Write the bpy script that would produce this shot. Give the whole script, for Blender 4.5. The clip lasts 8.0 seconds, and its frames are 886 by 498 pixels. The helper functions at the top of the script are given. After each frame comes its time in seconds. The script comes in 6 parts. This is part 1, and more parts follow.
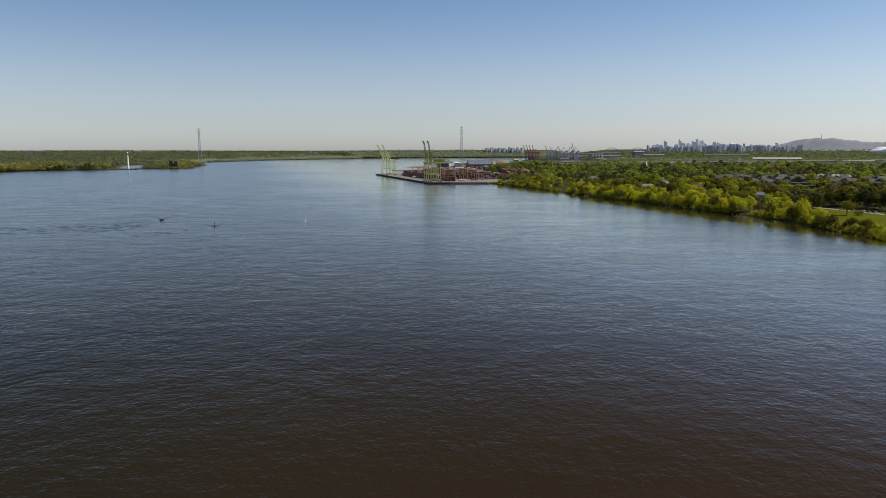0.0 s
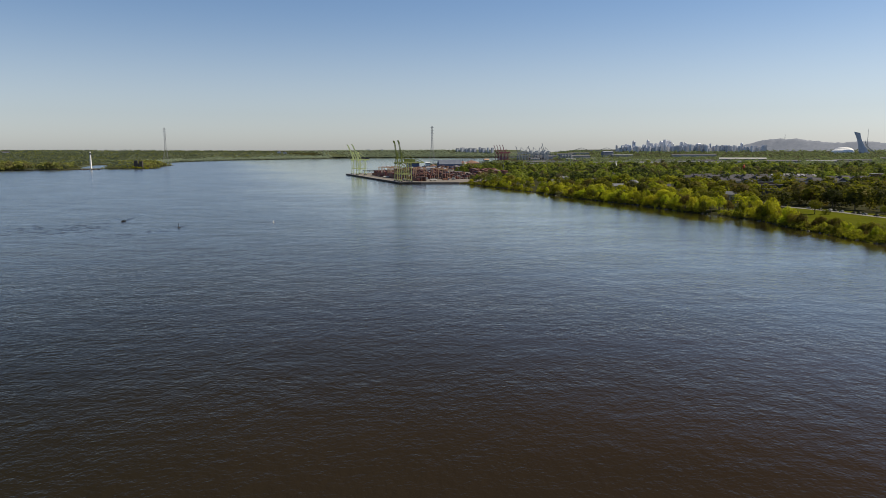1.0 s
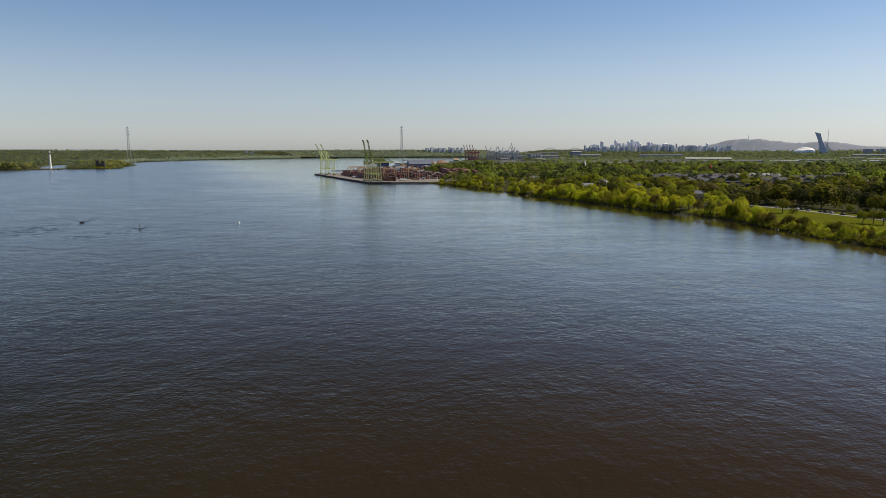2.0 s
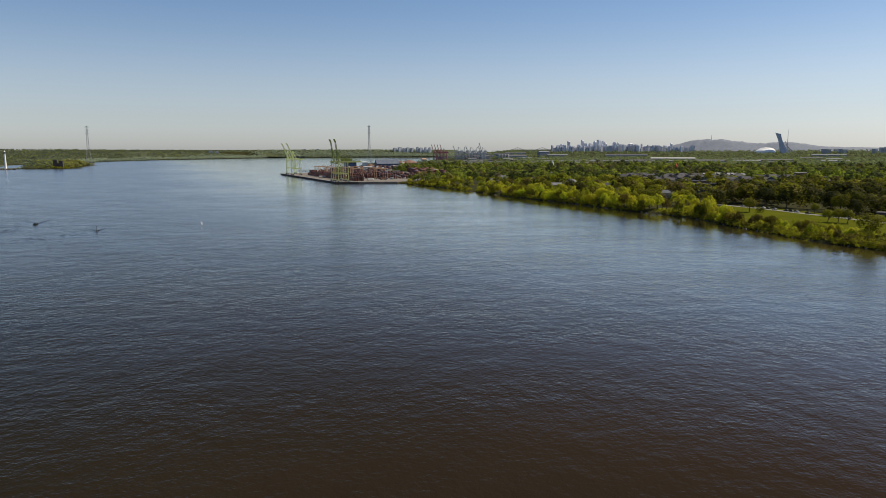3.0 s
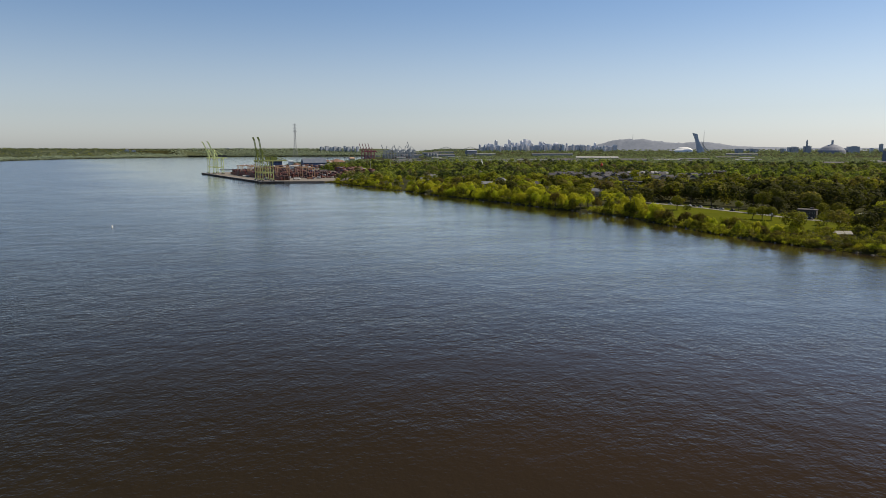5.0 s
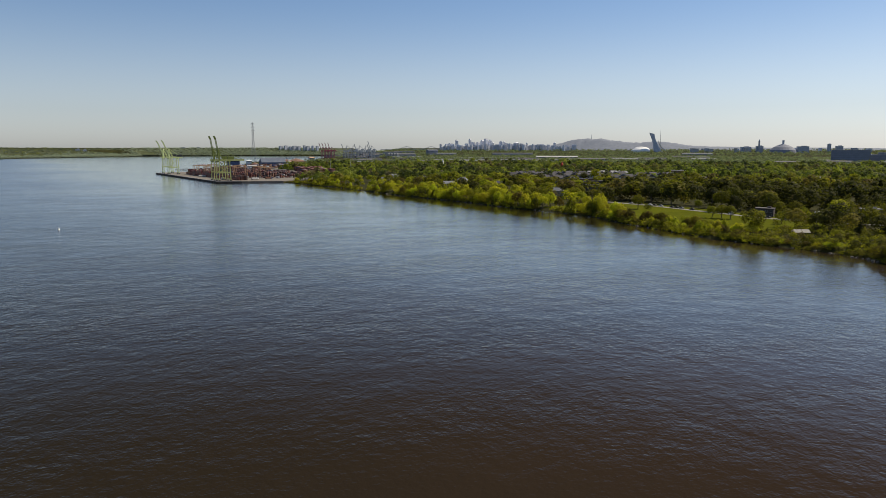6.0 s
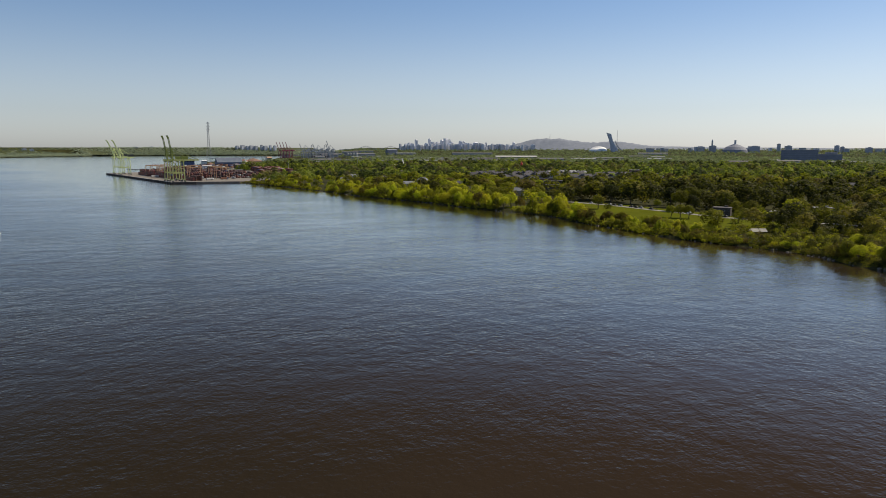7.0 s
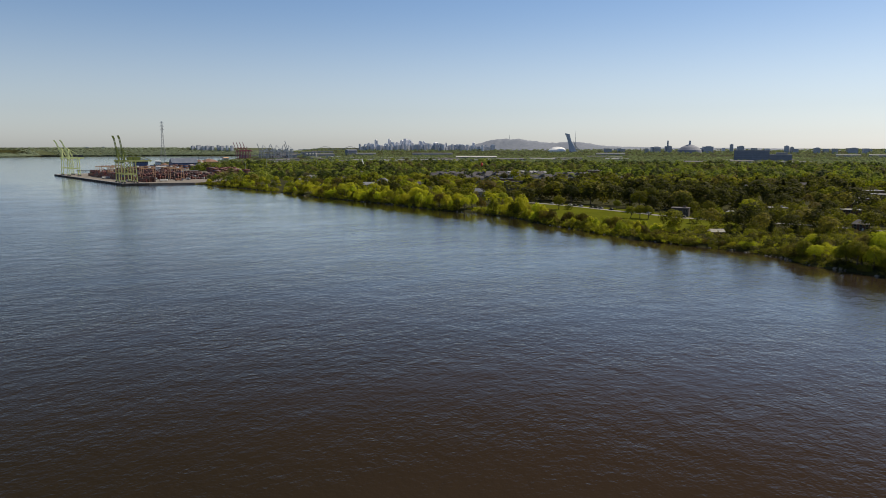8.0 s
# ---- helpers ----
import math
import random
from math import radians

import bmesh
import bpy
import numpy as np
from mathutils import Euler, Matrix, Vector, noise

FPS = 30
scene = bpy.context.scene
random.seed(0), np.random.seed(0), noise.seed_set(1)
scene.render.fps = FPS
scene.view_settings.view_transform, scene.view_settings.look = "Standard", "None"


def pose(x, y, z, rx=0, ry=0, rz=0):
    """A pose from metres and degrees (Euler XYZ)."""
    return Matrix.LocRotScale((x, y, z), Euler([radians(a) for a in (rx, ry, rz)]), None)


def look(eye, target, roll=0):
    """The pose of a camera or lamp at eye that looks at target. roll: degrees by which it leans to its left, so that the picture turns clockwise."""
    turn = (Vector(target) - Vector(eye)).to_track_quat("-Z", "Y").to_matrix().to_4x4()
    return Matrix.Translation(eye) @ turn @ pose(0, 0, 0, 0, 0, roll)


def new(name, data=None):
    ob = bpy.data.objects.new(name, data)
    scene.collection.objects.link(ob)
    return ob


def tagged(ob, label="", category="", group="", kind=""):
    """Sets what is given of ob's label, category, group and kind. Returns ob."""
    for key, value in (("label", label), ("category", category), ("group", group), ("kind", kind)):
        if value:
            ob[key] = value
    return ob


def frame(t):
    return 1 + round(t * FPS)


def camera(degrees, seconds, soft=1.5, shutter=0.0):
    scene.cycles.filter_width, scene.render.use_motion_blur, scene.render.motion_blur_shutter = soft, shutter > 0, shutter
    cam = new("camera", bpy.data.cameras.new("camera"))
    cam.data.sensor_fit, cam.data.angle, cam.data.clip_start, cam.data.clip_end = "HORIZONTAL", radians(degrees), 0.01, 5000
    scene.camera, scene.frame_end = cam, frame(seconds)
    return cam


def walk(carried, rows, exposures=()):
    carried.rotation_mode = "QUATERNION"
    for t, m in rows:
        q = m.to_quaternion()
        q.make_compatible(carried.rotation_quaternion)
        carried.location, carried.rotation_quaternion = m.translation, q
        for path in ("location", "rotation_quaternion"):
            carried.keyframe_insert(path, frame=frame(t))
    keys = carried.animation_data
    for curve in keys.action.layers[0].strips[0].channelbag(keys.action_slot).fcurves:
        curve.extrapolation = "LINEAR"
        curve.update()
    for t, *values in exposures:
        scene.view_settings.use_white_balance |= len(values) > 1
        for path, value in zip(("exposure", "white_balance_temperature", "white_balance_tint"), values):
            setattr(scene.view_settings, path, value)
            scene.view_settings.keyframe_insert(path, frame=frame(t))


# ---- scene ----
cam = camera(65.17, 8.0, soft=0.92)
walk(cam, [
    (0.0, look((0.00, 0.00, 60.00), (0.91, 98.97, 45.69), -0.22)),
    (0.5, look((-0.13, 4.05, 59.65), (2.86, 102.97, 45.33), -0.20)),
    (1.0, look((-0.23, 8.17, 59.28), (4.86, 107.01, 44.97), -0.17)),
    (1.5, look((-0.28, 12.35, 58.90), (6.94, 111.05, 44.59), -0.15)),
    (2.0, look((-0.29, 16.55, 58.53), (9.11, 115.08, 44.21), -0.13)),
    (2.5, look((-0.23, 20.77, 58.16), (11.41, 119.05, 43.84), -0.10)),
    (3.0, look((-0.10, 24.98, 57.82), (13.84, 122.96, 43.48), -0.07)),
    (3.5, look((0.10, 29.16, 57.51), (16.43, 126.76, 43.14), -0.05)),
    (4.0, look((0.38, 33.28, 57.22), (19.17, 130.44, 42.83), -0.02)),
    (4.5, look((0.76, 37.32, 56.99), (22.08, 133.95, 42.56), 0.00)),
    (5.0, look((1.23, 41.27, 56.80), (25.16, 137.28, 42.35), 0.03)),
    (5.5, look((1.81, 45.10, 56.68), (28.40, 140.40, 42.19), 0.05)),
    (6.0, look((2.50, 48.78, 56.63), (31.79, 143.29, 42.11), 0.07)),
    (6.5, look((3.32, 52.31, 56.65), (35.32, 145.93, 42.11), 0.09)),
    (7.0, look((4.26, 55.65, 56.76), (38.96, 148.30, 42.21), 0.10)),
    (7.5, look((5.35, 58.79, 56.96), (42.70, 150.40, 42.41), 0.11)),
    (8.0, look((6.57, 61.70, 57.27), (46.49, 152.23, 42.75), 0.12)),
], exposures=[(0.0, 0.17, 6400, 11), (8.0, 0.17, 6400, 11)])

# ---- light ----
SUN_AZ, SUN_EL = radians(81), radians(48)
world = bpy.data.worlds.new("world")
scene.world = world
world.use_nodes = True
wn = world.node_tree.nodes
sky = wn.new("ShaderNodeTexSky")
sky.sky_type = "NISHITA"
sky.sun_disc = False
sky.sun_elevation, sky.sun_rotation = SUN_EL, SUN_AZ
sky.altitude, sky.air_density, sky.dust_density, sky.ozone_density = 0, 0.85, 0.46, 2.0
wn["Background"].inputs["Strength"].default_value = 0.091
# summer haze: the lowest twelve degrees of sky turn paler and duller towards the horizon
wl = world.node_tree.links
up_dir, up_z = wn.new("ShaderNodeTexCoord"), wn.new("ShaderNodeSeparateXYZ")
wl.new(up_dir.outputs["Generated"], up_z.inputs[0])


def haze_ramp(low, high, top):
    rng_node = wn.new("ShaderNodeMapRange")
    rng_node.interpolation_type = "SMOOTHSTEP"
    for key, v in (("From Min", -0.01), ("From Max", top), ("To Min", low), ("To Max", high)):
        rng_node.inputs[key].default_value = v
    wl.new(up_z.outputs["Z"], rng_node.inputs["Value"])
    return rng_node.outputs[0]


hazy = wn.new("ShaderNodeHueSaturation")
wl.new(haze_ramp(0.50, 1.12, 0.22), hazy.inputs["Saturation"])
wl.new(haze_ramp(0.94, 0.97, 0.15), hazy.inputs["Value"])
wl.new(sky.outputs["Color"], hazy.inputs["Color"])
veil = wn.new("ShaderNodeMixRGB")
veil.inputs["Fac"].default_value = 0.07
veil.inputs["Color2"].default_value = (4.4, 4.9, 5.0, 1)
cool = wn.new("ShaderNodeMixRGB")
cool.blend_type, cool.inputs["Fac"].default_value = "MULTIPLY", 1.0
cool.inputs["Color2"].default_value = (0.975, 0.992, 1.025, 1)
wl.new(hazy.outputs["Color"], cool.inputs["Color1"])
wl.new(cool.outputs["Color"], veil.inputs["Color1"])
wl.new(veil.outputs["Color"], wn["Background"].inputs["Color"])

sun_data = bpy.data.lights.new("sun", "SUN")
sun_data.energy, sun_data.angle, sun_data.color = 5.0, radians(0.55), (1.0, 0.87, 0.66)
sun = new("sun", sun_data)
to_sun = Vector((math.sin(SUN_AZ) * math.cos(SUN_EL), math.cos(SUN_AZ) * math.cos(SUN_EL), math.sin(SUN_EL)))
sun.matrix_world = look(to_sun * 500, (0, 0, 0))


# ---- materials ----
def material(name, a, b, scale=0.2, rough=0.8, metal=0.0, bump=0.0, fine=6.0, per_object=0.0, per_island=0.0, specular=0.4, hue=0.0):
    """Two colours mixed by noise at two scales in world size, with fine relief."""
    m = bpy.data.materials.new(name)
    m.use_nodes = True
    n, l = m.node_tree.nodes, m.node_tree.links
    p = n["Principled BSDF"]
    p.inputs["Roughness"].default_value, p.inputs["Metallic"].default_value = rough, metal
    p.inputs["Specular IOR Level"].default_value = specular
    co = n.new("ShaderNodeTexCoord")
    big, small = n.new("ShaderNodeTexNoise"), n.new("ShaderNodeTexNoise")
    big.inputs["Scale"].default_value, small.inputs["Scale"].default_value = scale, scale * fine
    for t in (big, small):
        t.inputs["Detail"].default_value = 3
        l.new(co.outputs["Object"], t.inputs["Vector"])
    add = n.new("ShaderNodeMath")
    add.operation = "MULTIPLY_ADD"
    l.new(small.outputs["Fac"], add.inputs[0])
    add.inputs[1].default_value = 0.5
    half = n.new("ShaderNodeMath")
    half.operation = "MULTIPLY"
    l.new(big.outputs["Fac"], half.inputs[0])
    half.inputs[1].default_value = 0.5
    l.new(half.outputs[0], add.inputs[2])
    ramp = n.new("ShaderNodeValToRGB")
    ramp.color_ramp.elements[0].position, ramp.color_ramp.elements[1].position = 0.36, 0.64
    ramp.color_ramp.elements[0].color, ramp.color_ramp.elements[1].color = (*a, 1), (*b, 1)
    l.new(add.outputs[0], ramp.inputs["Fac"])
    out = ramp.outputs["Color"]
    for amount, node, socket in ((per_object, "ShaderNodeObjectInfo", "Random"), (per_island, "ShaderNodeNewGeometry", "Random Per Island")):
        if amount:
            info, rng, hsv = n.new(node), n.new("ShaderNodeMapRange"), n.new("ShaderNodeHueSaturation")
            rng.inputs["To Min"].default_value, rng.inputs["To Max"].default_value = 1 - amount, 1 + amount
            l.new(info.outputs[socket], rng.inputs["Value"])
            l.new(rng.outputs[0], hsv.inputs["Value"])
            if hue and node == "ShaderNodeObjectInfo":
                shift, twist = n.new("ShaderNodeMapRange"), n.new("ShaderNodeMath")
                twist.operation = "FRACT"
                many = n.new("ShaderNodeMath")
                many.operation = "MULTIPLY"
                many.inputs[1].default_value = 7.31
                shift.inputs["To Min"].default_value, shift.inputs["To Max"].default_value = 0.5 - hue, 0.5 + hue * 0.2
                l.new(info.outputs[socket], many.inputs[0])
                l.new(many.outputs[0], twist.inputs[0])
                l.new(twist.outputs[0], shift.inputs["Value"])
                l.new(shift.outputs[0], hsv.inputs["Hue"])
            l.new(out, hsv.inputs["Color"])
            out = hsv.outputs["Color"]
    l.new(out, p.inputs["Base Color"])
    if bump:
        bp = n.new("ShaderNodeBump")
        bp.inputs["Strength"].default_value, bp.inputs["Distance"].default_value = bump, 0.1
        l.new(small.outputs["Fac"], bp.inputs["Height"])
        l.new(bp.outputs["Normal"], p.inputs["Normal"])
    return m


def leaf_material(name, a, b, glow=(1.32, 1.42, 0.65), single=0.0):
    m = material(name, a, b, scale=0.12, rough=0.75, fine=5, per_object=0.24 * single, per_island=0.07, specular=0.1, hue=0.025 * single)
    n, l = m.node_tree.nodes, m.node_tree.links
    p = n["Principled BSDF"]
    src = p.inputs["Base Color"].links[0].from_socket
    tr, mix = n.new("ShaderNodeBsdfTranslucent"), n.new("ShaderNodeMixShader")
    mix.inputs["Fac"].default_value = 0.46
    thin = n.new("ShaderNodeVectorMath")
    thin.operation = "MULTIPLY"
    thin.inputs[1].default_value = glow
    l.new(src, thin.inputs[0])
    l.new(thin.outputs[0], tr.inputs["Color"])
    l.new(p.outputs[0], mix.inputs[1])
    l.new(tr.outputs[0], mix.inputs[2])
    l.new(mix.outputs[0], n["Material Output"].inputs["Surface"])
    return m


def water_material():
    m = bpy.data.materials.new("river_water")
    m.use_nodes = True
    n, l = m.node_tree.nodes, m.node_tree.links
    n.remove(n["Principled BSDF"])
    silt, gloss, mix = n.new("ShaderNodeBsdfDiffuse"), n.new("ShaderNodeBsdfGlossy"), n.new("ShaderNodeMixShader")
    co = n.new("ShaderNodeTexCoord")

    def noise_at(sx, sy, turn, detail=2.0, rough=0.55):
        mp, t = n.new("ShaderNodeMapping"), n.new("ShaderNodeTexNoise")
        mp.inputs["Scale"].default_value = (sx, sy, 1)
        mp.inputs["Rotation"].default_value = (0, 0, radians(turn))
        t.inputs["Scale"].default_value, t.inputs["Detail"].default_value, t.inputs["Roughness"].default_value = 1, detail, rough
        l.new(co.outputs["Object"], mp.inputs["Vector"])
        l.new(mp.outputs[0], t.inputs["Vector"])
        return t.outputs["Fac"]

    def calc(op, x, y):
        c = n.new("ShaderNodeMath")
        c.operation = op
        for i, v in enumerate((x, y)):
            if isinstance(v, (int, float)):
                c.inputs[i].default_value = v
            else:
                l.new(v, c.inputs[i])
        return c.outputs[0]

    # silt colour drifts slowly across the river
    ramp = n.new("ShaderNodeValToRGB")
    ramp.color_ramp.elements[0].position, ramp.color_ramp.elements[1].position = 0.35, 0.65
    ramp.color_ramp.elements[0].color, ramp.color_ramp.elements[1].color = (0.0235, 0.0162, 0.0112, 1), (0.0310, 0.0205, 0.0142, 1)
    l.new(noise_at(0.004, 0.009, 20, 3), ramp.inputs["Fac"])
    # wind waves, chop and ripples; slicks calm them in long patches
    swell = noise_at(0.38, 0.40, -9, 2)
    chop = noise_at(1.1, 1.15, 14, 2)
    ripple = noise_at(2.3, 2.4, -16, 2)
    slick = n.new("ShaderNodeMapRange")
    slick.inputs["From Min"].default_value, slick.inputs["From Max"].default_value = 0.35, 0.62
    slick.inputs["To Min"].default_value, slick.inputs["To Max"].default_value = 0.62, 1.05
    l.new(noise_at(0.008, 0.022, 16, 4, 0.6), slick.inputs["Value"])
    roll = noise_at(0.09, 0.095, -7, 3, 0.6)
    height = calc("ADD", calc("MULTIPLY", roll, 1.5), calc("ADD", calc("ADD", calc("MULTIPLY", swell, 0.62), calc("MULTIPLY", chop, 0.30)), calc("MULTIPLY", ripple, 0.08)))
    bp = n.new("ShaderNodeBump")
    bp.inputs["Distance"].default_value = 1.0
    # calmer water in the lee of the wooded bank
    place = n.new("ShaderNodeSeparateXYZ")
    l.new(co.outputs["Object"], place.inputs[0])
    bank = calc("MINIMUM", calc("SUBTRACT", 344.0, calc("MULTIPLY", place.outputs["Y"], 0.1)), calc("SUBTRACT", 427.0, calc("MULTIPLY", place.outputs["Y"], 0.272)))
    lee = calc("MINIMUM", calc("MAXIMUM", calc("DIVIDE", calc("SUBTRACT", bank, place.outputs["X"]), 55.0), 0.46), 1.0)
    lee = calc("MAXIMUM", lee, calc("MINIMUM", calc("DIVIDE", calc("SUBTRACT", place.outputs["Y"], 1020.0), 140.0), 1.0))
    # the open river gets rougher bumps, and its reflection is darkened in the material
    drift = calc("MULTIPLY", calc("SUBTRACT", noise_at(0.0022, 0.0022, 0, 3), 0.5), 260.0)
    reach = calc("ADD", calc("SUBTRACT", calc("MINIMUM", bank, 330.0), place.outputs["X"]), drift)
    offshore = n.new("ShaderNodeMapRange")
    offshore.interpolation_type = "SMOOTHSTEP"
    offshore.inputs["From Min"].default_value, offshore.inputs["From Max"].default_value = 160.0, 430.0
    l.new(reach, offshore.inputs["Value"])
    # redder, brighter bank side, dimmer greener open side: light put into the colour
    side_tint = n.new("ShaderNodeMixRGB")
    side_tint.blend_type = "MULTIPLY"
    l.new(offshore.outputs[0], side_tint.inputs["Fac"])
    l.new(ramp.outputs[0], side_tint.inputs["Color1"])
    side_tint.inputs["Color2"].default_value = (0.52, 0.68, 0.64, 1)
    l.new(side_tint.outputs[0], silt.inputs["Color"])
    # reflection colour painted warmer by the bank, bluer away from it
    mirror_tint = n.new("ShaderNodeMixRGB")
    l.new(offshore.outputs[0], mirror_tint.inputs["Fac"])
    mirror_tint.inputs["Color1"].default_value, mirror_tint.inputs["Color2"].default_value = (1.0, 0.98, 0.92, 1), (0.93, 0.965, 1.0, 1)
    l.new(mirror_tint.outputs[0], gloss.inputs["Color"])
    open_bump = calc("ADD", 0.95, calc("MULTIPLY", offshore.outputs[0], 0.35))
    l.new(calc("MULTIPLY", lee, calc("ADD", 0.11, calc("MULTIPLY", offshore.outputs[0], 0.08))), gloss.inputs["Roughness"])
    l.new(calc("MULTIPLY", calc("MULTIPLY", calc("MULTIPLY", slick.outputs[0], lee), open_bump), 0.285), bp.inputs["Strength"])
    l.new(height, bp.inputs["Height"])
    # a polarised sheen: strong at grazing angles, almost none looking down
    fres = n.new("ShaderNodeFresnel")
    fres.inputs["IOR"].default_value = 1.33
    sheen = calc("MINIMUM", calc("MULTIPLY", calc("MAXIMUM", calc("SUBTRACT", fres.outputs[0], 0.092), 0.0), 1.9), 1.0)
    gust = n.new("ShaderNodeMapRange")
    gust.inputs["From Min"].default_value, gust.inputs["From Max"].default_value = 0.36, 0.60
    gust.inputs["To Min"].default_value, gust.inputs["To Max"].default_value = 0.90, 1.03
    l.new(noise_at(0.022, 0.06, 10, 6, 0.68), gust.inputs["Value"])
    # mirrored sky dimmed away from the bank, a shade set by place
    sheen = calc("POWER", calc("MULTIPLY", sheen, gust.outputs[0]), calc("ADD", 1.0, calc("MULTIPLY", offshore.outputs[0], 0.34)))
    sheen = calc("MULTIPLY", sheen, calc("SUBTRACT", 1.0, calc("MULTIPLY", offshore.outputs[0], 0.30)))
    for target in (silt, gloss, fres):
        l.new(bp.outputs[0], target.inputs["Normal"])
    l.new(sheen, mix.inputs["Fac"])
    l.new(silt.outputs[0], mix.inputs[1])
    l.new(gloss.outputs[0], mix.inputs[2])
    l.new(mix.outputs[0], n["Material Output"].inputs["Surface"])
    return m


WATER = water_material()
LEAF_TONES = (("fresh_yellow_green", (0.305, 0.330, 0.018), (0.430, 0.425, 0.026)), ("spring_green", (0.124, 0.133, 0.010), (0.192, 0.193, 0.016)),
              ("mid_green", (0.060, 0.069, 0.007), (0.103, 0.104, 0.011)), ("olive_bud", (0.091, 0.077, 0.017), (0.139, 0.117, 0.026)), ("dark_green", (0.025, 0.033, 0.010), (0.046, 0.052, 0.014)))
LEAF = [leaf_material("leaf_" + nm, a, b, single=1.0) for nm, a, b in LEAF_TONES]
WOOD_TONES = (("fresh_yellow_green", (0.251, 0.251, 0.016), (0.331, 0.321, 0.024)), ("spring_green", (0.144, 0.148, 0.012), (0.213, 0.209, 0.018)), ("mid_green", (0.096, 0.095, 0.012), (0.147, 0.140, 0.018)),
              ("olive_bud", (0.137, 0.116, 0.026), (0.196, 0.169, 0.038)), ("dark_green", (0.042, 0.044, 0.012), (0.066, 0.066, 0.016)),
              ("lime_green", (0.181, 0.203, 0.013), (0.257, 0.273, 0.020)), ("brown_bud", (0.092, 0.075, 0.026), (0.137, 0.109, 0.036)))
WOOD_LEAF = [leaf_material("wood_leaf_" + nm, a, b) for nm, a, b in WOOD_TONES]
# the wood tones again for farther trees, greyed by a mild painted haze
HAZED_STREET_TONES = (("fresh_yellow_green", (0.206, 0.229, 0.038), (0.264, 0.282, 0.052)), ("spring_green", (0.136, 0.159, 0.033), (0.186, 0.206, 0.042)), ("mid_green", (0.096, 0.117, 0.031), (0.136, 0.157, 0.040)),
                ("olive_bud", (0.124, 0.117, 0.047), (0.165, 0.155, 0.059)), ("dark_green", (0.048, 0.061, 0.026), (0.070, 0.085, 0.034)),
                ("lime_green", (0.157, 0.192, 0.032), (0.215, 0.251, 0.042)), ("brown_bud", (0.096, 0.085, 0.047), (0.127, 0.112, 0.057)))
HAZED_STREET_LEAF = [leaf_material("hazed_street_leaf_" + nm, a, b) for nm, a, b in HAZED_STREET_TONES]
BARK = material("bark", (0.06, 0.048, 0.036), (0.13, 0.105, 0.08), scale=0.8, rough=0.95, bump=0.6)
GRASS = material("lawn_grass", (0.060, 0.069, 0.003), (0.090, 0.100, 0.005), scale=0.05, rough=1.0, bump=0.3, fine=9, specular=0.02)
STRAW = material("pale_meadow", (0.16, 0.15, 0.075), (0.24, 0.22, 0.12), scale=0.01, rough=1.0, bump=0.2, fine=8, specular=0.05)
GROUND = material("bank_soil_and_grass", (0.024, 0.026, 0.009), (0.046, 0.045, 0.016), scale=0.03, rough=1.0, bump=0.4, fine=8, specular=0.05)
ROCK = material("shore_rock", (0.07, 0.063, 0.052), (0.18, 0.165, 0.135), scale=0.7, rough=0.9, bump=0.5, per_object=0.2, per_island=0.3)
ASPHALT = material("worn_asphalt", (0.14, 0.135, 0.125), (0.22, 0.21, 0.19), scale=0.15, rough=0.9, bump=0.2)
APRON = material("port_apron", (0.12, 0.107, 0.09), (0.195, 0.172, 0.146), scale=0.04, rough=0.92, bump=0.2, fine=7)
QUAY = material("quay_wall", (0.03, 0.026, 0.022), (0.09, 0.078, 0.065), scale=0.12, rough=0.9, bump=0.4)
LIME = material("lime_crane_paint", (0.58, 0.65, 0.27), (0.71, 0.77, 0.38), scale=0.25, rough=0.5)
OLIVE = material("green_crane_paint", (0.14, 0.175, 0.025), (0.21, 0.245, 0.045), scale=0.25, rough=0.5)
CRANE_YELLOW = material("pale_yellow_crane_paint", (0.36, 0.38, 0.12), (0.50, 0.50, 0.20), scale=0.25, rough=0.6)
CRANE_RED = material("red_crane_paint", (0.20, 0.055, 0.085), (0.27, 0.085, 0.11), scale=0.3, rough=0.55)
CRANE_GREY = material("grey_crane_paint", (0.22, 0.25, 0.285), (0.30, 0.33, 0.365), scale=0.3, rough=0.55)
YARD_ORANGE = material("orange_gantry_paint", (0.46, 0.27, 0.14), (0.60, 0.38, 0.21), scale=0.3, rough=0.55)
STEEL = material("galvanised_steel", (0.30, 0.30, 0.30), (0.44, 0.44, 0.43), scale=0.6, rough=0.5, metal=0.4)
DARK_STEEL = material("dark_steel", (0.025, 0.025, 0.028), (0.06, 0.06, 0.06), scale=0.5, rough=0.6)
GLASS = material("dark_window_glass", (0.015, 0.018, 0.022), (0.035, 0.04, 0.045), scale=0.4, rough=0.25, specular=0.5)
WHITE = material("white_paint", (0.66, 0.66, 0.63), (0.82, 0.82, 0.80), scale=0.3, rough=0.6)
CREAM = material("cream_concrete", (0.50, 0.48, 0.42), (0.64, 0.61, 0.54), scale=0.2, rough=0.8, bump=0.1)
CONCRETE = material("grey_concrete", (0.32, 0.315, 0.305), (0.44, 0.43, 0.41), scale=0.15, rough=0.85, bump=0.15, per_object=0.15)
ROOF_GREY = material("grey_shingle_roof", (0.055, 0.052, 0.058), (0.105, 0.10, 0.105), scale=0.5, rough=0.85, bump=0.3, per_object=0.25)
ROOF_PALE = material("pale_gravel_roof", (0.25, 0.25, 0.245), (0.38, 0.375, 0.365), scale=0.3, rough=0.9, bump=0.2, per_object=0.2)
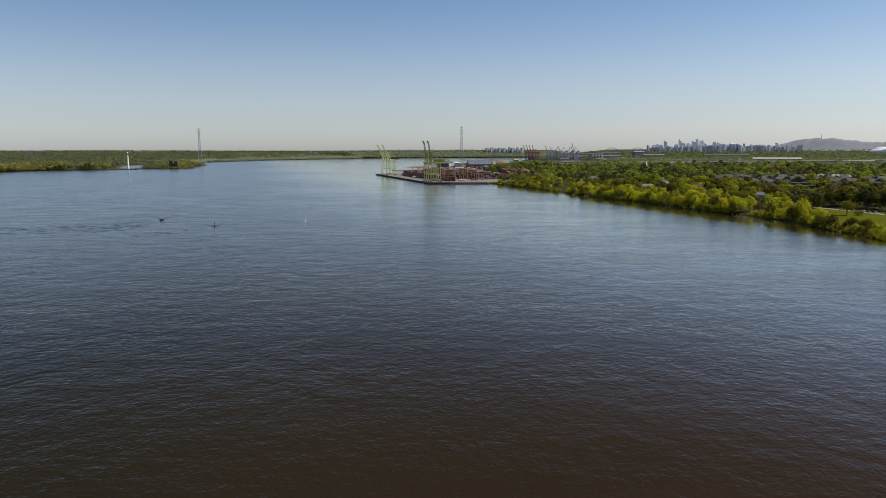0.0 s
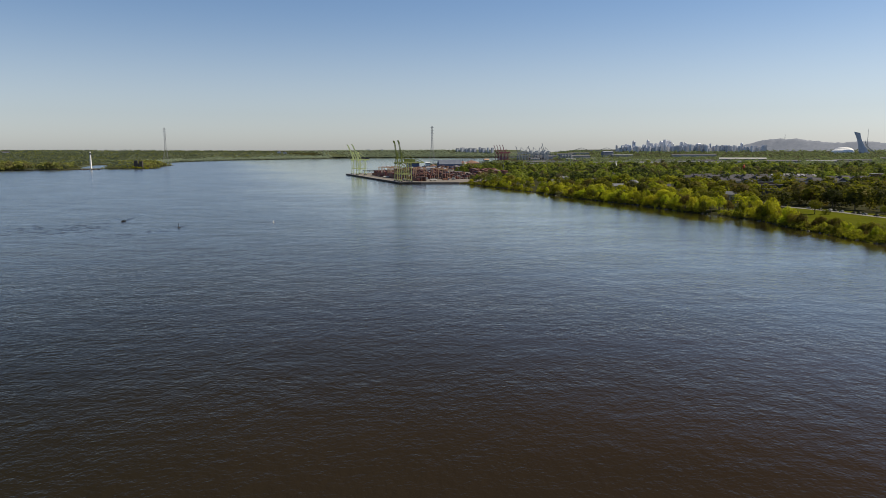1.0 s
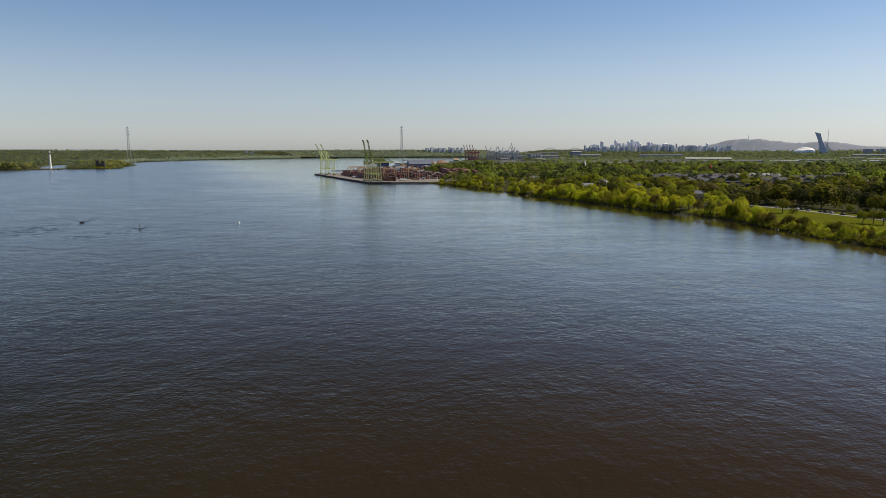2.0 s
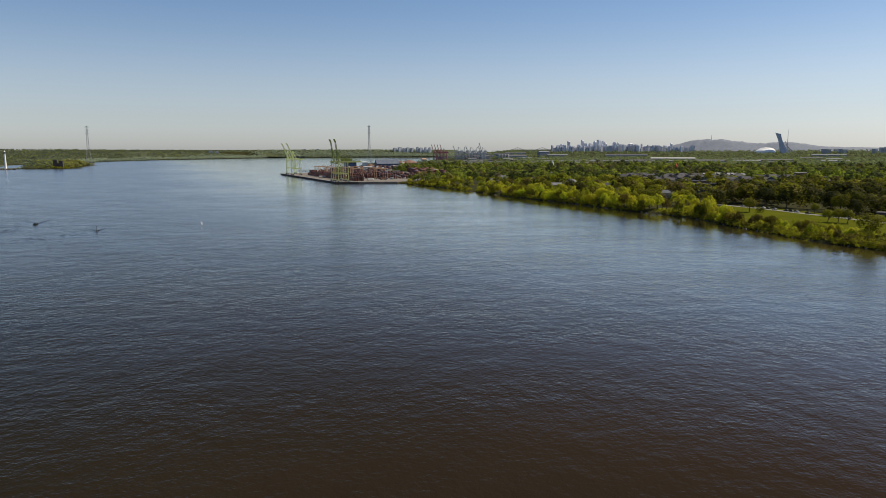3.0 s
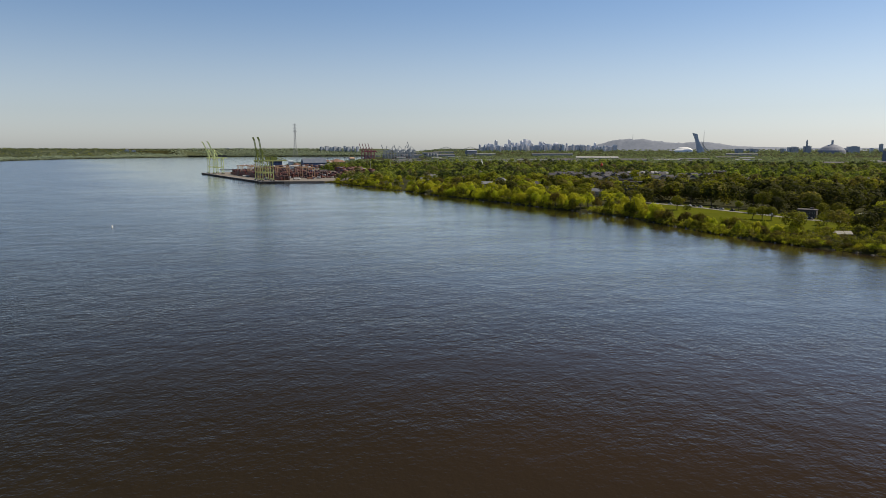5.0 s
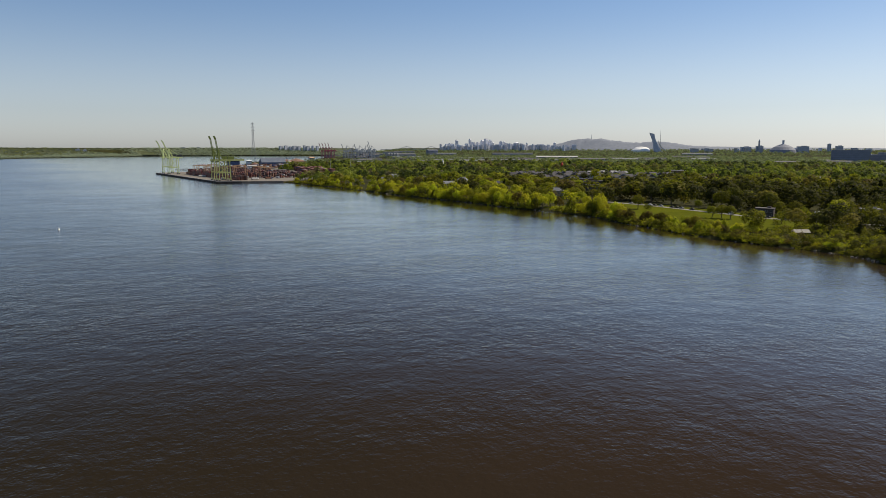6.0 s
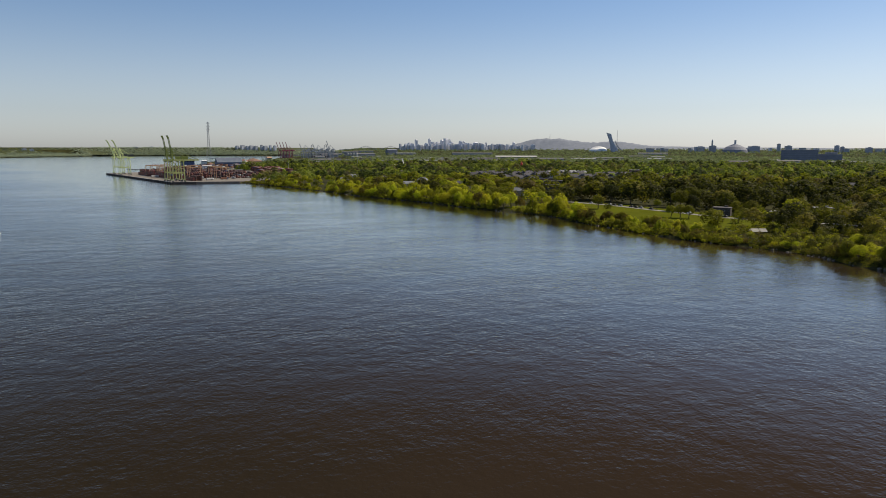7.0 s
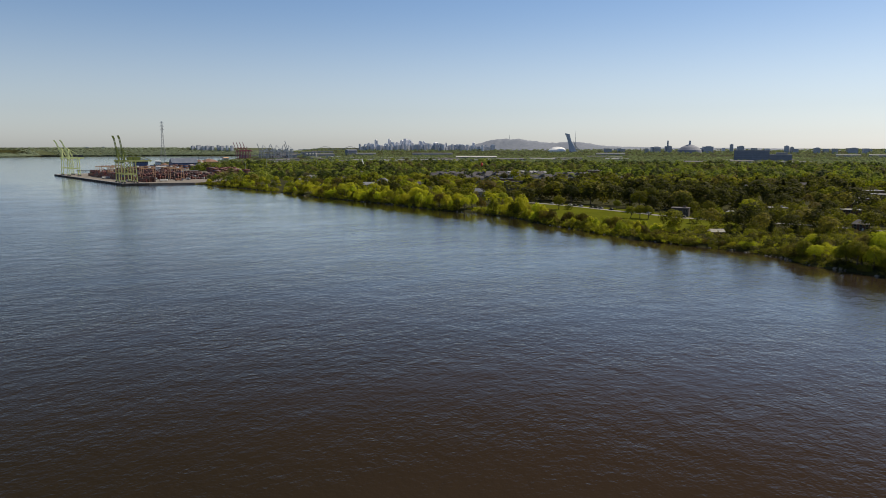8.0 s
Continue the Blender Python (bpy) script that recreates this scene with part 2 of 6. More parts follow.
# grey set to the haze-dulled tone of far sheds; nearer houses share it
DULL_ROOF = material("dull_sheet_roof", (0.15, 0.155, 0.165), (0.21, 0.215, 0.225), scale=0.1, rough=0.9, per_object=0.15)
ROOF_DARK = material("dark_tar_roof", (0.045, 0.04, 0.04), (0.10, 0.09, 0.09), scale=0.3, rough=0.85, bump=0.2, per_object=0.2)
BRICK_BROWN = material("brown_brick", (0.12, 0.065, 0.045), (0.22, 0.13, 0.09), scale=0.5, rough=0.9, bump=0.3, per_object=0.25)
BRICK_DARK = material("dark_brick", (0.035, 0.03, 0.03), (0.075, 0.065, 0.06), scale=0.5, rough=0.9, bump=0.3, per_object=0.2)
SIDING = material("light_siding", (0.34, 0.33, 0.32), (0.48, 0.465, 0.44), scale=0.5, rough=0.8, bump=0.1, per_object=0.2)
BLUE_CLAD = material("blue_cladding", (0.05, 0.085, 0.17), (0.09, 0.13, 0.24), scale=0.1, rough=0.6, per_object=0.1)
SIGNAL_RED = material("signal_red_paint", (0.5, 0.04, 0.02), (0.65, 0.08, 0.04), scale=0.4, rough=0.6)
SALT = material("brown_bulk_pile", (0.13, 0.07, 0.05), (0.24, 0.15, 0.11), scale=0.1, rough=0.95, bump=0.5)
GREY_PILE = material("blue_grey_tarpaulin", (0.07, 0.09, 0.13), (0.13, 0.15, 0.19), scale=0.08, rough=0.7, bump=0.3)
BOX_MATS = [material("container_" + nm, a, b, scale=0.5, rough=0.65, per_object=0.2) for nm, a, b in (
    ("oxide_red", (0.12, 0.034, 0.03), (0.19, 0.058, 0.046)), ("brown", (0.075, 0.042, 0.036), (0.125, 0.072, 0.058)),
    ("orange", (0.14, 0.06, 0.035), (0.21, 0.095, 0.055)), ("blue", (0.035, 0.065, 0.15), (0.07, 0.11, 0.22)),
    ("pale_grey", (0.35, 0.35, 0.34), (0.5, 0.5, 0.48)))]
CAR_MATS = [material("car_paint_" + nm, a, b, scale=1.0, rough=0.6, specular=0.2) for nm, a, b in (
    ("white", (0.7, 0.7, 0.7), (0.82, 0.82, 0.82)), ("black", (0.015, 0.015, 0.017), (0.03, 0.03, 0.032)), ("silver", (0.3, 0.31, 0.32), (0.42, 0.43, 0.44)))]
CAR_GLASS = material("tinted_car_glass", (0.02, 0.022, 0.026), (0.04, 0.043, 0.048), scale=1.0, rough=0.6, specular=0.1)
TYRE = material("tyre_rubber", (0.015, 0.015, 0.015), (0.03, 0.03, 0.03), scale=2, rough=0.9)
# skyline walls lightened and blued: haze is part of this colour
HAZED_TOWER = material("hazed_tower_facade", (0.54, 0.56, 0.62), (0.64, 0.65, 0.70), scale=0.05, rough=0.6, per_object=0.2)
# far blocks and dark far buildings, both with blue haze painted in
HAZED_BLUE = material("hazed_blue_wall", (0.36, 0.385, 0.44), (0.45, 0.47, 0.52), scale=0.06, rough=0.8, per_object=0.15)
HAZED_NAVY = material("hazed_navy_wall", (0.19, 0.205, 0.25), (0.25, 0.265, 0.305), scale=0.06, rough=0.85, per_object=0.1)
# suburb foliage lightened and greyed: distance haze put into the leaf colour
HAZED_SUBURB_LEAF = [leaf_material("hazed_suburb_pale", (0.182, 0.230, 0.090), (0.242, 0.287, 0.112), (1.0, 1.05, 1.0)), leaf_material("hazed_suburb_grey_green", (0.158, 0.192, 0.088), (0.218, 0.255, 0.112), (1.0, 1.05, 1.0)), leaf_material("hazed_suburb_dull", (0.134, 0.153, 0.071), (0.182, 0.204, 0.090), (1.0, 1.05, 1.0))]
# far-bank leaves carry haze in their base colours
HAZED_FAR_LEAF = [leaf_material("hazed_far_pale", (0.098, 0.122, 0.068), (0.14, 0.165, 0.092), (1.0, 1.05, 1.0)), leaf_material("hazed_far_grey_green", (0.082, 0.10, 0.068), (0.12, 0.14, 0.09), (1.0, 1.05, 1.0)),
            leaf_material("hazed_far_dull", (0.085, 0.095, 0.06), (0.12, 0.13, 0.08), (1.0, 1.05, 1.0))]
# left shore leaves lightened and desaturated, haze mixed into the green
HAZED_BANK_LEAF = [leaf_material("hazed_bank_olive", (0.22, 0.225, 0.062), (0.29, 0.285, 0.085)), leaf_material("hazed_bank_green", (0.15, 0.165, 0.055), (0.20, 0.21, 0.072)), leaf_material("hazed_bank_dull", (0.13, 0.122, 0.058), (0.18, 0.165, 0.078))]
# upstream foliage bleached to imitate the haze over the river's head
HAZED_PALE_LEAF = [leaf_material("hazed_pale_leaf", (0.28, 0.33, 0.22), (0.36, 0.41, 0.28), (1.0, 1.05, 1.0)), leaf_material("hazed_grey_leaf", (0.24, 0.28, 0.20), (0.30, 0.345, 0.25), (1.0, 1.05, 1.0))]
# far ground cover tinted grey-green, with haze in the colour
MEADOW = material("hazed_meadow", (0.052, 0.064, 0.034), (0.085, 0.096, 0.052), scale=0.006, rough=1.0, bump=0.2, fine=7, specular=0.05)
# woods of the hill painted pale blue for distance haze
HAZED_HILL = material("hazed_wooded_hill", (0.15, 0.175, 0.215), (0.205, 0.225, 0.265), scale=0.012, rough=1.0, bump=0.3, fine=5)


# ---- mesh helpers ----
def beam(bm, a, b, w, h=None):
    """A square bar from a to b."""
    a, b = Vector(a), Vector(b)
    h = h or w
    d = (b - a).normalized()
    up = Vector((0, 0, 1)) if abs(d.z) < 0.95 else Vector((0, 1, 0))
    s = d.cross(up).normalized() * (w / 2)
    u = s.cross(d).normalized() * (h / 2)
    v = [bm.verts.new(p + i * s + j * u) for p in (a, b) for i, j in ((-1, -1), (1, -1), (1, 1), (-1, 1))]
    for f in ((3, 2, 1, 0), (4, 5, 6, 7), (0, 1, 5, 4), (1, 2, 6, 5), (2, 3, 7, 6), (3, 0, 4, 7)):
        bm.faces.new([v[i] for i in f])


def block(bm, x, y, z, sx, sy, sz, taper=1.0):
    """A box standing on z, its top scaled by taper."""
    v = [bm.verts.new((x + i * sx / 2 * k, y + j * sy / 2 * k, z + zz)) for zz, k in ((0, 1), (sz, taper)) for i, j in ((-1, -1), (1, -1), (1, 1), (-1, 1))]
    for f in ((3, 2, 1, 0), (4, 5, 6, 7), (0, 1, 5, 4), (1, 2, 6, 5), (2, 3, 7, 6), (3, 0, 4, 7)):
        bm.faces.new([v[i] for i in f])


def cone(bm, a, b, r0, r1, n=8):
    a, b = Vector(a), Vector(b)
    d = (b - a).normalized()
    s = d.cross(Vector((0, 1, 0)) if abs(d.y) < 0.9 else Vector((1, 0, 0))).normalized()
    u = d.cross(s)
    rings = [[bm.verts.new(p + r * (math.cos(k * math.tau / n) * s + math.sin(k * math.tau / n) * u)) for k in range(n)] for p, r in ((a, r0), (b, max(r1, 0.01)))]
    for k in range(n):
        bm.faces.new((rings[0][k], rings[0][(k + 1) % n], rings[1][(k + 1) % n], rings[1][k]))
    bm.faces.new(rings[0][::-1])
    bm.faces.new(rings[1])


def lathe(bm, rows, n=16, x=0.0, y=0.0):
    """A turned body from rows of (radius, height)."""
    rings = [[bm.verts.new((x + r * math.cos(k * math.tau / n), y + r * math.sin(k * math.tau / n), z)) for k in range(n)] for r, z in rows]
    for q, w in zip(rings, rings[1:]):
        for k in range(n):
            bm.faces.new((q[k], q[(k + 1) % n], w[(k + 1) % n], w[k]))
    bm.faces.new(rings[0][::-1])
    bm.faces.new(rings[-1])


def mesh_of(name, bm, mat):
    me = bpy.data.meshes.new(name)
    bm.to_mesh(me)
    bm.free()
    me.materials.append(mat)
    return me


def part(name, bm, mat, parent, label=""):
    """One mesh object under a thing or a part; takes a bmesh or a ready mesh."""
    me = mesh_of(name, bm, mat) if isinstance(bm, bmesh.types.BMesh) else bm
    ob = new(name, me)
    ob.parent = parent
    return tagged(ob, label)


def made(build, *args, **kw):
    bm = bmesh.new()
    build(bm, *args, **kw)
    return bm


def thing(name, m, label, category, group=""):
    ob = new(name)
    ob.matrix_basis = m
    return tagged(ob, label, category, group)


def sheet(name, verts, faces, mat, smooth=False):
    """A mesh object from numpy arrays of vertices and quads."""
    me = bpy.data.meshes.new(name)
    verts, faces = np.asarray(verts, dtype=np.float32), np.asarray(faces, dtype=np.int32)
    me.vertices.add(len(verts))
    me.vertices.foreach_set("co", verts.ravel())
    me.loops.add(faces.size)
    me.loops.foreach_set("vertex_index", faces.ravel())
    me.polygons.add(len(faces))
    me.polygons.foreach_set("loop_start", np.arange(len(faces), dtype=np.int32) * faces.shape[1])
    me.update(calc_edges=True)
    if smooth:
        me.polygons.foreach_set("use_smooth", np.ones(len(faces), dtype=bool))
    for mt in mat if isinstance(mat, list) else [mat]:
        me.materials.append(mt)
    return me


# ---- land and river ----
SHORE_Y = [-600, 200, 263, 297, 320, 342, 360, 396, 432, 474, 505, 551, 605, 648, 700, 742, 790, 845, 939, 1073, 1180, 1196, 1200, 1420, 1628, 1640, 1720, 2000, 2500, 2700, 2790, 2830, 3500, 4200, 5100]
SHORE_X = [330, 316, 311, 309, 314, 314, 309, 297, 291, 289, 286, 290, 277, 259, 247, 234, 218, 197, 175, 138, 100, 84, -10, -78, -138, -110, -75, 20, 60, 75, 110, 320, 430, 640, 900]
LEFT_Y = [-600, 1500, 1900, 2110, 2135, 2165, 2190, 2215, 2330, 2400, 2590, 2680, 2720, 3400, 3900, 4300, 4640, 4720, 4745, 5100]
LEFT_X = [-1500, -1420, -1240, -1150, -925, -925, -1000, -815, -800, -870, -870, -860, -1010, -1085, -930, -650, -480, 200, 640, 1200]


def shore_x(y):
    return np.interp(y, SHORE_Y, SHORE_X)


def rise(x, y):
    """Lifts the far ground towards eye level, fitted to the camera's view."""
    r = np.hypot(x, y)
    return np.clip((r - 3700) / 1200, 0, 1.1) * 41


def land_z(x, y):
    x, y = np.asarray(x, dtype=float), np.asarray(y, dtype=float)
    off = x - shore_x(y)
    right = np.interp(off, [-6, 0, 1.5, 6, 25, 80, 400, 2000], [-3, -0.1, 0.9, 2.0, 3.0, 4.0, 5.0, 8.0])
    right = right + 0.4 * np.sin(x * 0.031) * np.cos(y * 0.027) * np.clip(off / 60, 0, 1)
    right = np.where((y > 1184) & (y < 1800) & (off < 360), np.minimum(right, 2.5), right)
    left = np.interp(np.interp(y, LEFT_Y, LEFT_X) - x, [-8, 0, 10, 60, 500], [-3, -0.1, 1.2, 2.5, 5.0])
    # a quiet inlet lies behind the stony spit
    inlet = np.hypot((x + 1090 + (y - 2540) * 0.36) / 58, (y - 2540) / 360)
    left = np.where(inlet < 1.15, np.minimum(left, np.interp(inlet, [0.9, 1.15], [-2.0, 1.0])), left)
    inner = np.clip(np.maximum(off, np.interp(y, LEFT_Y, LEFT_X) - x) / 350, 0, 1)
    inner = np.where((off < 0) & (x > -800) & (y > 4600), np.clip((y - np.interp(x, LEFT_X[14:], LEFT_Y[14:])) / 170, 0, 1), inner)
    return np.maximum(right, left) + rise(x, y) * inner


def grid_faces(rows, cols):
    a = (np.arange(rows - 1)[:, None] * cols + np.arange(cols - 1)[None, :]).ravel()
    return np.stack([a, a + 1, a + cols + 1, a + cols], 1)


offs = np.unique(np.concatenate([np.linspace(-6500, -1700, 40), np.arange(-1700, -350, 22), np.linspace(-350, -20, 12), np.arange(-12, 14, 2.0), np.linspace(14, 120, 22), np.geomspace(120, 6200, 70)]))
ys = np.unique(np.concatenate([np.linspace(-600, 180, 16), np.arange(180, 1180, 6.0), np.arange(1180, 1210, 4.0), np.arange(1210, 2850, 20), np.arange(2850, 4600, 45), np.arange(4600, 5100, 20)]))
gy, go = np.meshgrid(ys, offs, indexing="ij")
wiggle = 1.6 * np.sin(gy * 0.11) + 1.2 * np.sin(gy * 0.047 + 1.3) + 0.8 * np.sin(gy * 0.31)
gx = shore_x(gy) + go
gz = land_z(gx + wiggle * (np.abs(go) < 60) * (gy < 1170), gy)
ground = new("ground", sheet("ground", np.stack([gx, gy, gz], -1).reshape(-1, 3), grid_faces(len(ys), len(offs)), GROUND, True))
tagged(ground, "wooded river banks with grass and bare soil", "ground", kind="structure")

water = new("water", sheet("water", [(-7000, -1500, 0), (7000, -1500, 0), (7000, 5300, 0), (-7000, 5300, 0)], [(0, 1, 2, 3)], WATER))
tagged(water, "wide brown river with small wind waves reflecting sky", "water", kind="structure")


def strip(name, path, width, mat, label, lift=0.06):
    """A paved strip along a path of (x, y), lying on the ground."""
    pts = []
    for (x0, y0), (x1, y1) in zip(path, path[1:]):
        k = max(2, int(math.hypot(x1 - x0, y1 - y0) / 5))
        pts += [(x0 + (x1 - x0) * i / k, y0 + (y1 - y0) * i / k) for i in range(k)]
    pts.append(path[-1])
    v = []
    for i, (x, y) in enumerate(pts):
        ax, ay = pts[max(i - 1, 0)]
        bx, by = pts[min(i + 1, len(pts) - 1)]
        d = Vector((bx - ax, by - ay)).normalized()
        for s in (-0.5, 0.0, 0.5):
            px, py = x - d.y * s * width, y + d.x * s * width
            v.append((px, py, float(land_z(px, py)) + lift))
    ob = new(name, sheet(name, v, grid_faces(len(pts), 3), mat))
    return tagged(ob, label, "road", kind="structure")


# ---- trees ----
def crown_leaves(rng, n, kind, size):
    """Leaf sprays as triangles on many clumps: (n, 3, 3) for a tree one unit high."""
    clumps = 30 if n > 900 else 16 if n > 150 else 8
    tall = np.ones(clumps)
    a = np.arange(clumps) * 2.4 + rng.uniform(-0.5, 0.5, clumps)
    if kind == "upright":
        k = np.sqrt(np.linspace(0.01, 1, clumps)) * 0.29
        c = np.stack([np.cos(a) * k, np.sin(a) * k, 0.70 - 1.35 * k + rng.uniform(-0.12, 0.1, clumps)], 1)
        rad, tall = rng.uniform(0.06, 0.105, clumps) * (30 / clumps) ** 0.3, rng.uniform(1.9, 2.9, clumps)
    elif kind == "bush":
        k = np.sqrt(np.linspace(0.01, 1, clumps)) * 0.42
        c = np.stack([np.cos(a) * k, np.sin(a) * k, rng.uniform(0.15, 0.72, clumps) * (1.12 - k)], 1)
        rad = rng.uniform(0.13, 0.22, clumps)
    elif kind == "conifer":
        h = rng.uniform(0.12, 0.95, clumps)
        c = np.stack([np.cos(a) * 0.17 * (1 - h), np.sin(a) * 0.17 * (1 - h), h], 1)
        rad = 0.03 + 0.12 * (1 - h)
    else:
        e = np.arcsin(np.linspace(-0.55, 1.0, clumps))
        k = rng.uniform(0.72, 1.08, clumps)
        c = np.stack([np.cos(a) * np.cos(e) * 0.25 * k, np.sin(a) * np.cos(e) * 0.25 * k, 0.57 + np.sin(e) * 0.27 * k], 1)
        rad = rng.uniform(0.10, 0.17, clumps) * (30 / clumps) ** 0.3
    i = rng.integers(0, clumps, n)
    mid = np.array([0, 0, 0.3 if kind in ("bush", "upright") else 0.5])
    d = rng.normal(size=(n, 3)) + (c[i] - mid) * 2.4
    d[:, 2] += 0.3
    d /= np.linalg.norm(d, axis=1, keepdims=True)
    p = c[i] + d * (rad[i] * rng.uniform(0.6, 1.12, n))[:, None] * np.stack([np.ones(n), np.ones(n), tall[i]], 1)
    p[:, 2] = np.clip(p[:, 2], 0.02, None)
    out = p - mid
    nrm = d * 0.5 + out / np.linalg.norm(out, axis=1, keepdims=True) * 0.5 + rng.normal(0, 0.34, (n, 3))
    nrm /= np.linalg.norm(nrm, axis=1, keepdims=True)
    s = np.cross(nrm, rng.normal(size=(n, 3)))
    s /= np.linalg.norm(s, axis=1, keepdims=True)
    u = np.cross(nrm, s)
    w = (rng.uniform(0.6, 1.35, n) * size)[:, None]
    s, u = s * w, u * w * rng.uniform(0.6, 1.0, n)[:, None]
    q = np.stack([p - s - u * 0.6, p + s - u * 0.5, p + s * 0.15 + u], 1)
    q[:, :, 2] = np.maximum(q[:, :, 2], 0.005)
    return q


def trunk_mesh(rng, kind):
    bm = bmesh.new()
    top = 0.75 if kind != "bush" else 0.5
    lean = Vector((rng.normal(0, 0.02), rng.normal(0, 0.02), 0))
    cone(bm, (0, 0, -0.04), lean + Vector((0, 0, 0.35 * top)), 0.028, 0.019, 7)
    cone(bm, lean + Vector((0, 0, 0.35 * top)), lean * 2 + Vector((0, 0, top)), 0.019, 0.004, 6)
    for k in range(6):
        a, h = rng.uniform(0, math.tau), rng.uniform(0.25, 0.6) * top
        r = rng.uniform(0.12, 0.24) * (0.6 if kind == "upright" else 1.0)
        cone(bm, lean + Vector((0, 0, h)), (r * math.cos(a), r * math.sin(a), h + rng.uniform(0.12, 0.25)), 0.010, 0.003, 5)
    return mesh_of("trunk", bm, BARK)


TREE_KINDS = {}


def tree_kind(kind, leaf, seed, fine=False):
    """A tree one unit high, kept as two meshes."""
    key = (kind, leaf, seed, fine)
    if key not in TREE_KINDS:
        rng = np.random.default_rng(seed)
        q = crown_leaves(rng, 4600 if fine else 2500, kind, 0.0165 if fine else 0.0225)
        TREE_KINDS[key] = (trunk_mesh(rng, kind), sheet("crown", q.reshape(-1, 3), np.arange(len(q) * 3).reshape(-1, 3), LEAF[leaf]))
    return TREE_KINDS[key]


TREE_WORDS = {0: "fresh yellow-green", 1: "spring green", 2: "mid-green", 3: "olive-brown budding", 4: "dark green"}
SHAPE_WORDS = {"round": "round-crowned broadleaf tree", "upright": "upright poplar", "bush": "bushy willow", "conifer": "conifer"}


def tree(x, y, height, kind="round", leaf=1, seed=0, spread=1.0, where="on the grassy river bank", group="bank trees"):
    trunk, crown = tree_kind(kind, leaf, seed, y < 425)
    z = float(land_z(x, y))
    ob = thing("tree", pose(x, y, z, 0, 0, (seed * 73 + x * 31) % 360), "%s %s %s" % (TREE_WORDS[leaf], SHAPE_WORDS[kind], where), "tree", group)
    ob.scale = (height * spread, height * spread, height)
    part("trunk", trunk, None, ob)
    part("crown", crown, None, ob)
    return ob


def woods(name, label, xs, ys_, heights, leafs, sprays, size, seed, kinds=("round", "round", "bush"), spread=1.25, stock_of=None):
    """Uncounted trees as one mesh of leaf sprays."""
    rng = np.random.default_rng(seed)
    stock = [crown_leaves(rng, sprays, kinds[k % len(kinds)], size) for k in range(9)]
    pick = rng.integers(0, len(stock), len(xs))
    turn = rng.uniform(0, math.tau, len(xs))
    zs = land_z(xs, ys_)
    q = np.stack(stock)[pick]
    c, s = np.cos(turn)[:, None, None], np.sin(turn)[:, None, None]
    wide = (heights * rng.uniform(0.85, 1.2, len(xs)) * spread)[:, None, None]
    X = (q[..., 0] * c - q[..., 1] * s) * wide + xs[:, None, None]
    Y = (q[..., 0] * s + q[..., 1] * c) * wide + ys_[:, None, None]
    Z = q[..., 2] * heights[:, None, None] + zs[:, None, None]
    me = sheet(name, np.stack([X, Y, Z], -1).reshape(-1, 3), np.arange(X.size).reshape(-1, 3), stock_of or WOOD_LEAF)
    me.polygons.foreach_set("material_index", np.repeat(leafs, sprays).astype(np.int32))
    return tagged(new(name, me), label, "woods", kind="stuff")


def polar(az, dist):
    return dist * math.sin(radians(az)), dist * math.cos(radians(az))


KEEP_CLEAR = []  # (x, y, radius) where no uncounted tree grows


# ---- the container terminal ----
QUAY_A, QUAY_B = Vector((-12, 1196)), Vector((-140, 1628))
ALONG = (QUAY_B - QUAY_A).normalized()
INLAND = Vector((ALONG.y, -ALONG.x))
QUAY_TURN = math.degrees(math.atan2(INLAND.y, INLAND.x))


def on_quay(s, d):
    """A place s metres along the quay and d metres inland."""
    p = QUAY_A + ALONG * s + INLAND * d
    return p.x, p.y


def terminal():
    a, b = on_quay(0, 0), on_quay(450, 0)
    c, d = on_quay(470, 60), on_quay(470, 110)
    outline = [a, (88, 1190), (150, 1230), (230, 1500), (180, 1700), d, c, b]
    bm = bmesh.new()
    top = [bm.verts.new((x, y, 3.0)) for x, y in outline]
    low = [bm.verts.new((x, y, -3.0)) for x, y in outline]
    bm.faces.new(top)
    for i in range(len(outline)):
        j = (i + 1) % len(outline)
        bm.faces.new((low[i], low[j], top[j], top[i]))
    bmesh.ops.recalc_face_normals(bm, faces=bm.faces)
    quay = new("quay", mesh_of("quay", bm, APRON))
    tagged(quay, "paved container quay with a dark wall at the river", "quay", kind="structure")
    for k, (p, q) in enumerate(((on_quay(-1, -0.4), on_quay(451, -0.4)), (on_quay(-0.5, -0.3), (24, 1193.6)))):
        bm = bmesh.new()
        beam(bm, (*p, 0.9), (*q, 0.9), 0.9, 3.6)
        part("fender_wall", bm, QUAY, quay, "dark timber fender wall")
        bm = bmesh.new()
        beam(bm, (*p, 3.2), (*q, 3.2), 1.0, 0.45)
        part("coping", bm, CONCRETE, quay)
    for s in range(6, 450, 14):
        x, y = on_quay(s, -1.2)
        part("fender", made(block, x, y, -0.4, 0.9, 1.6, 3.0), DARK_STEEL, quay)


terminal()


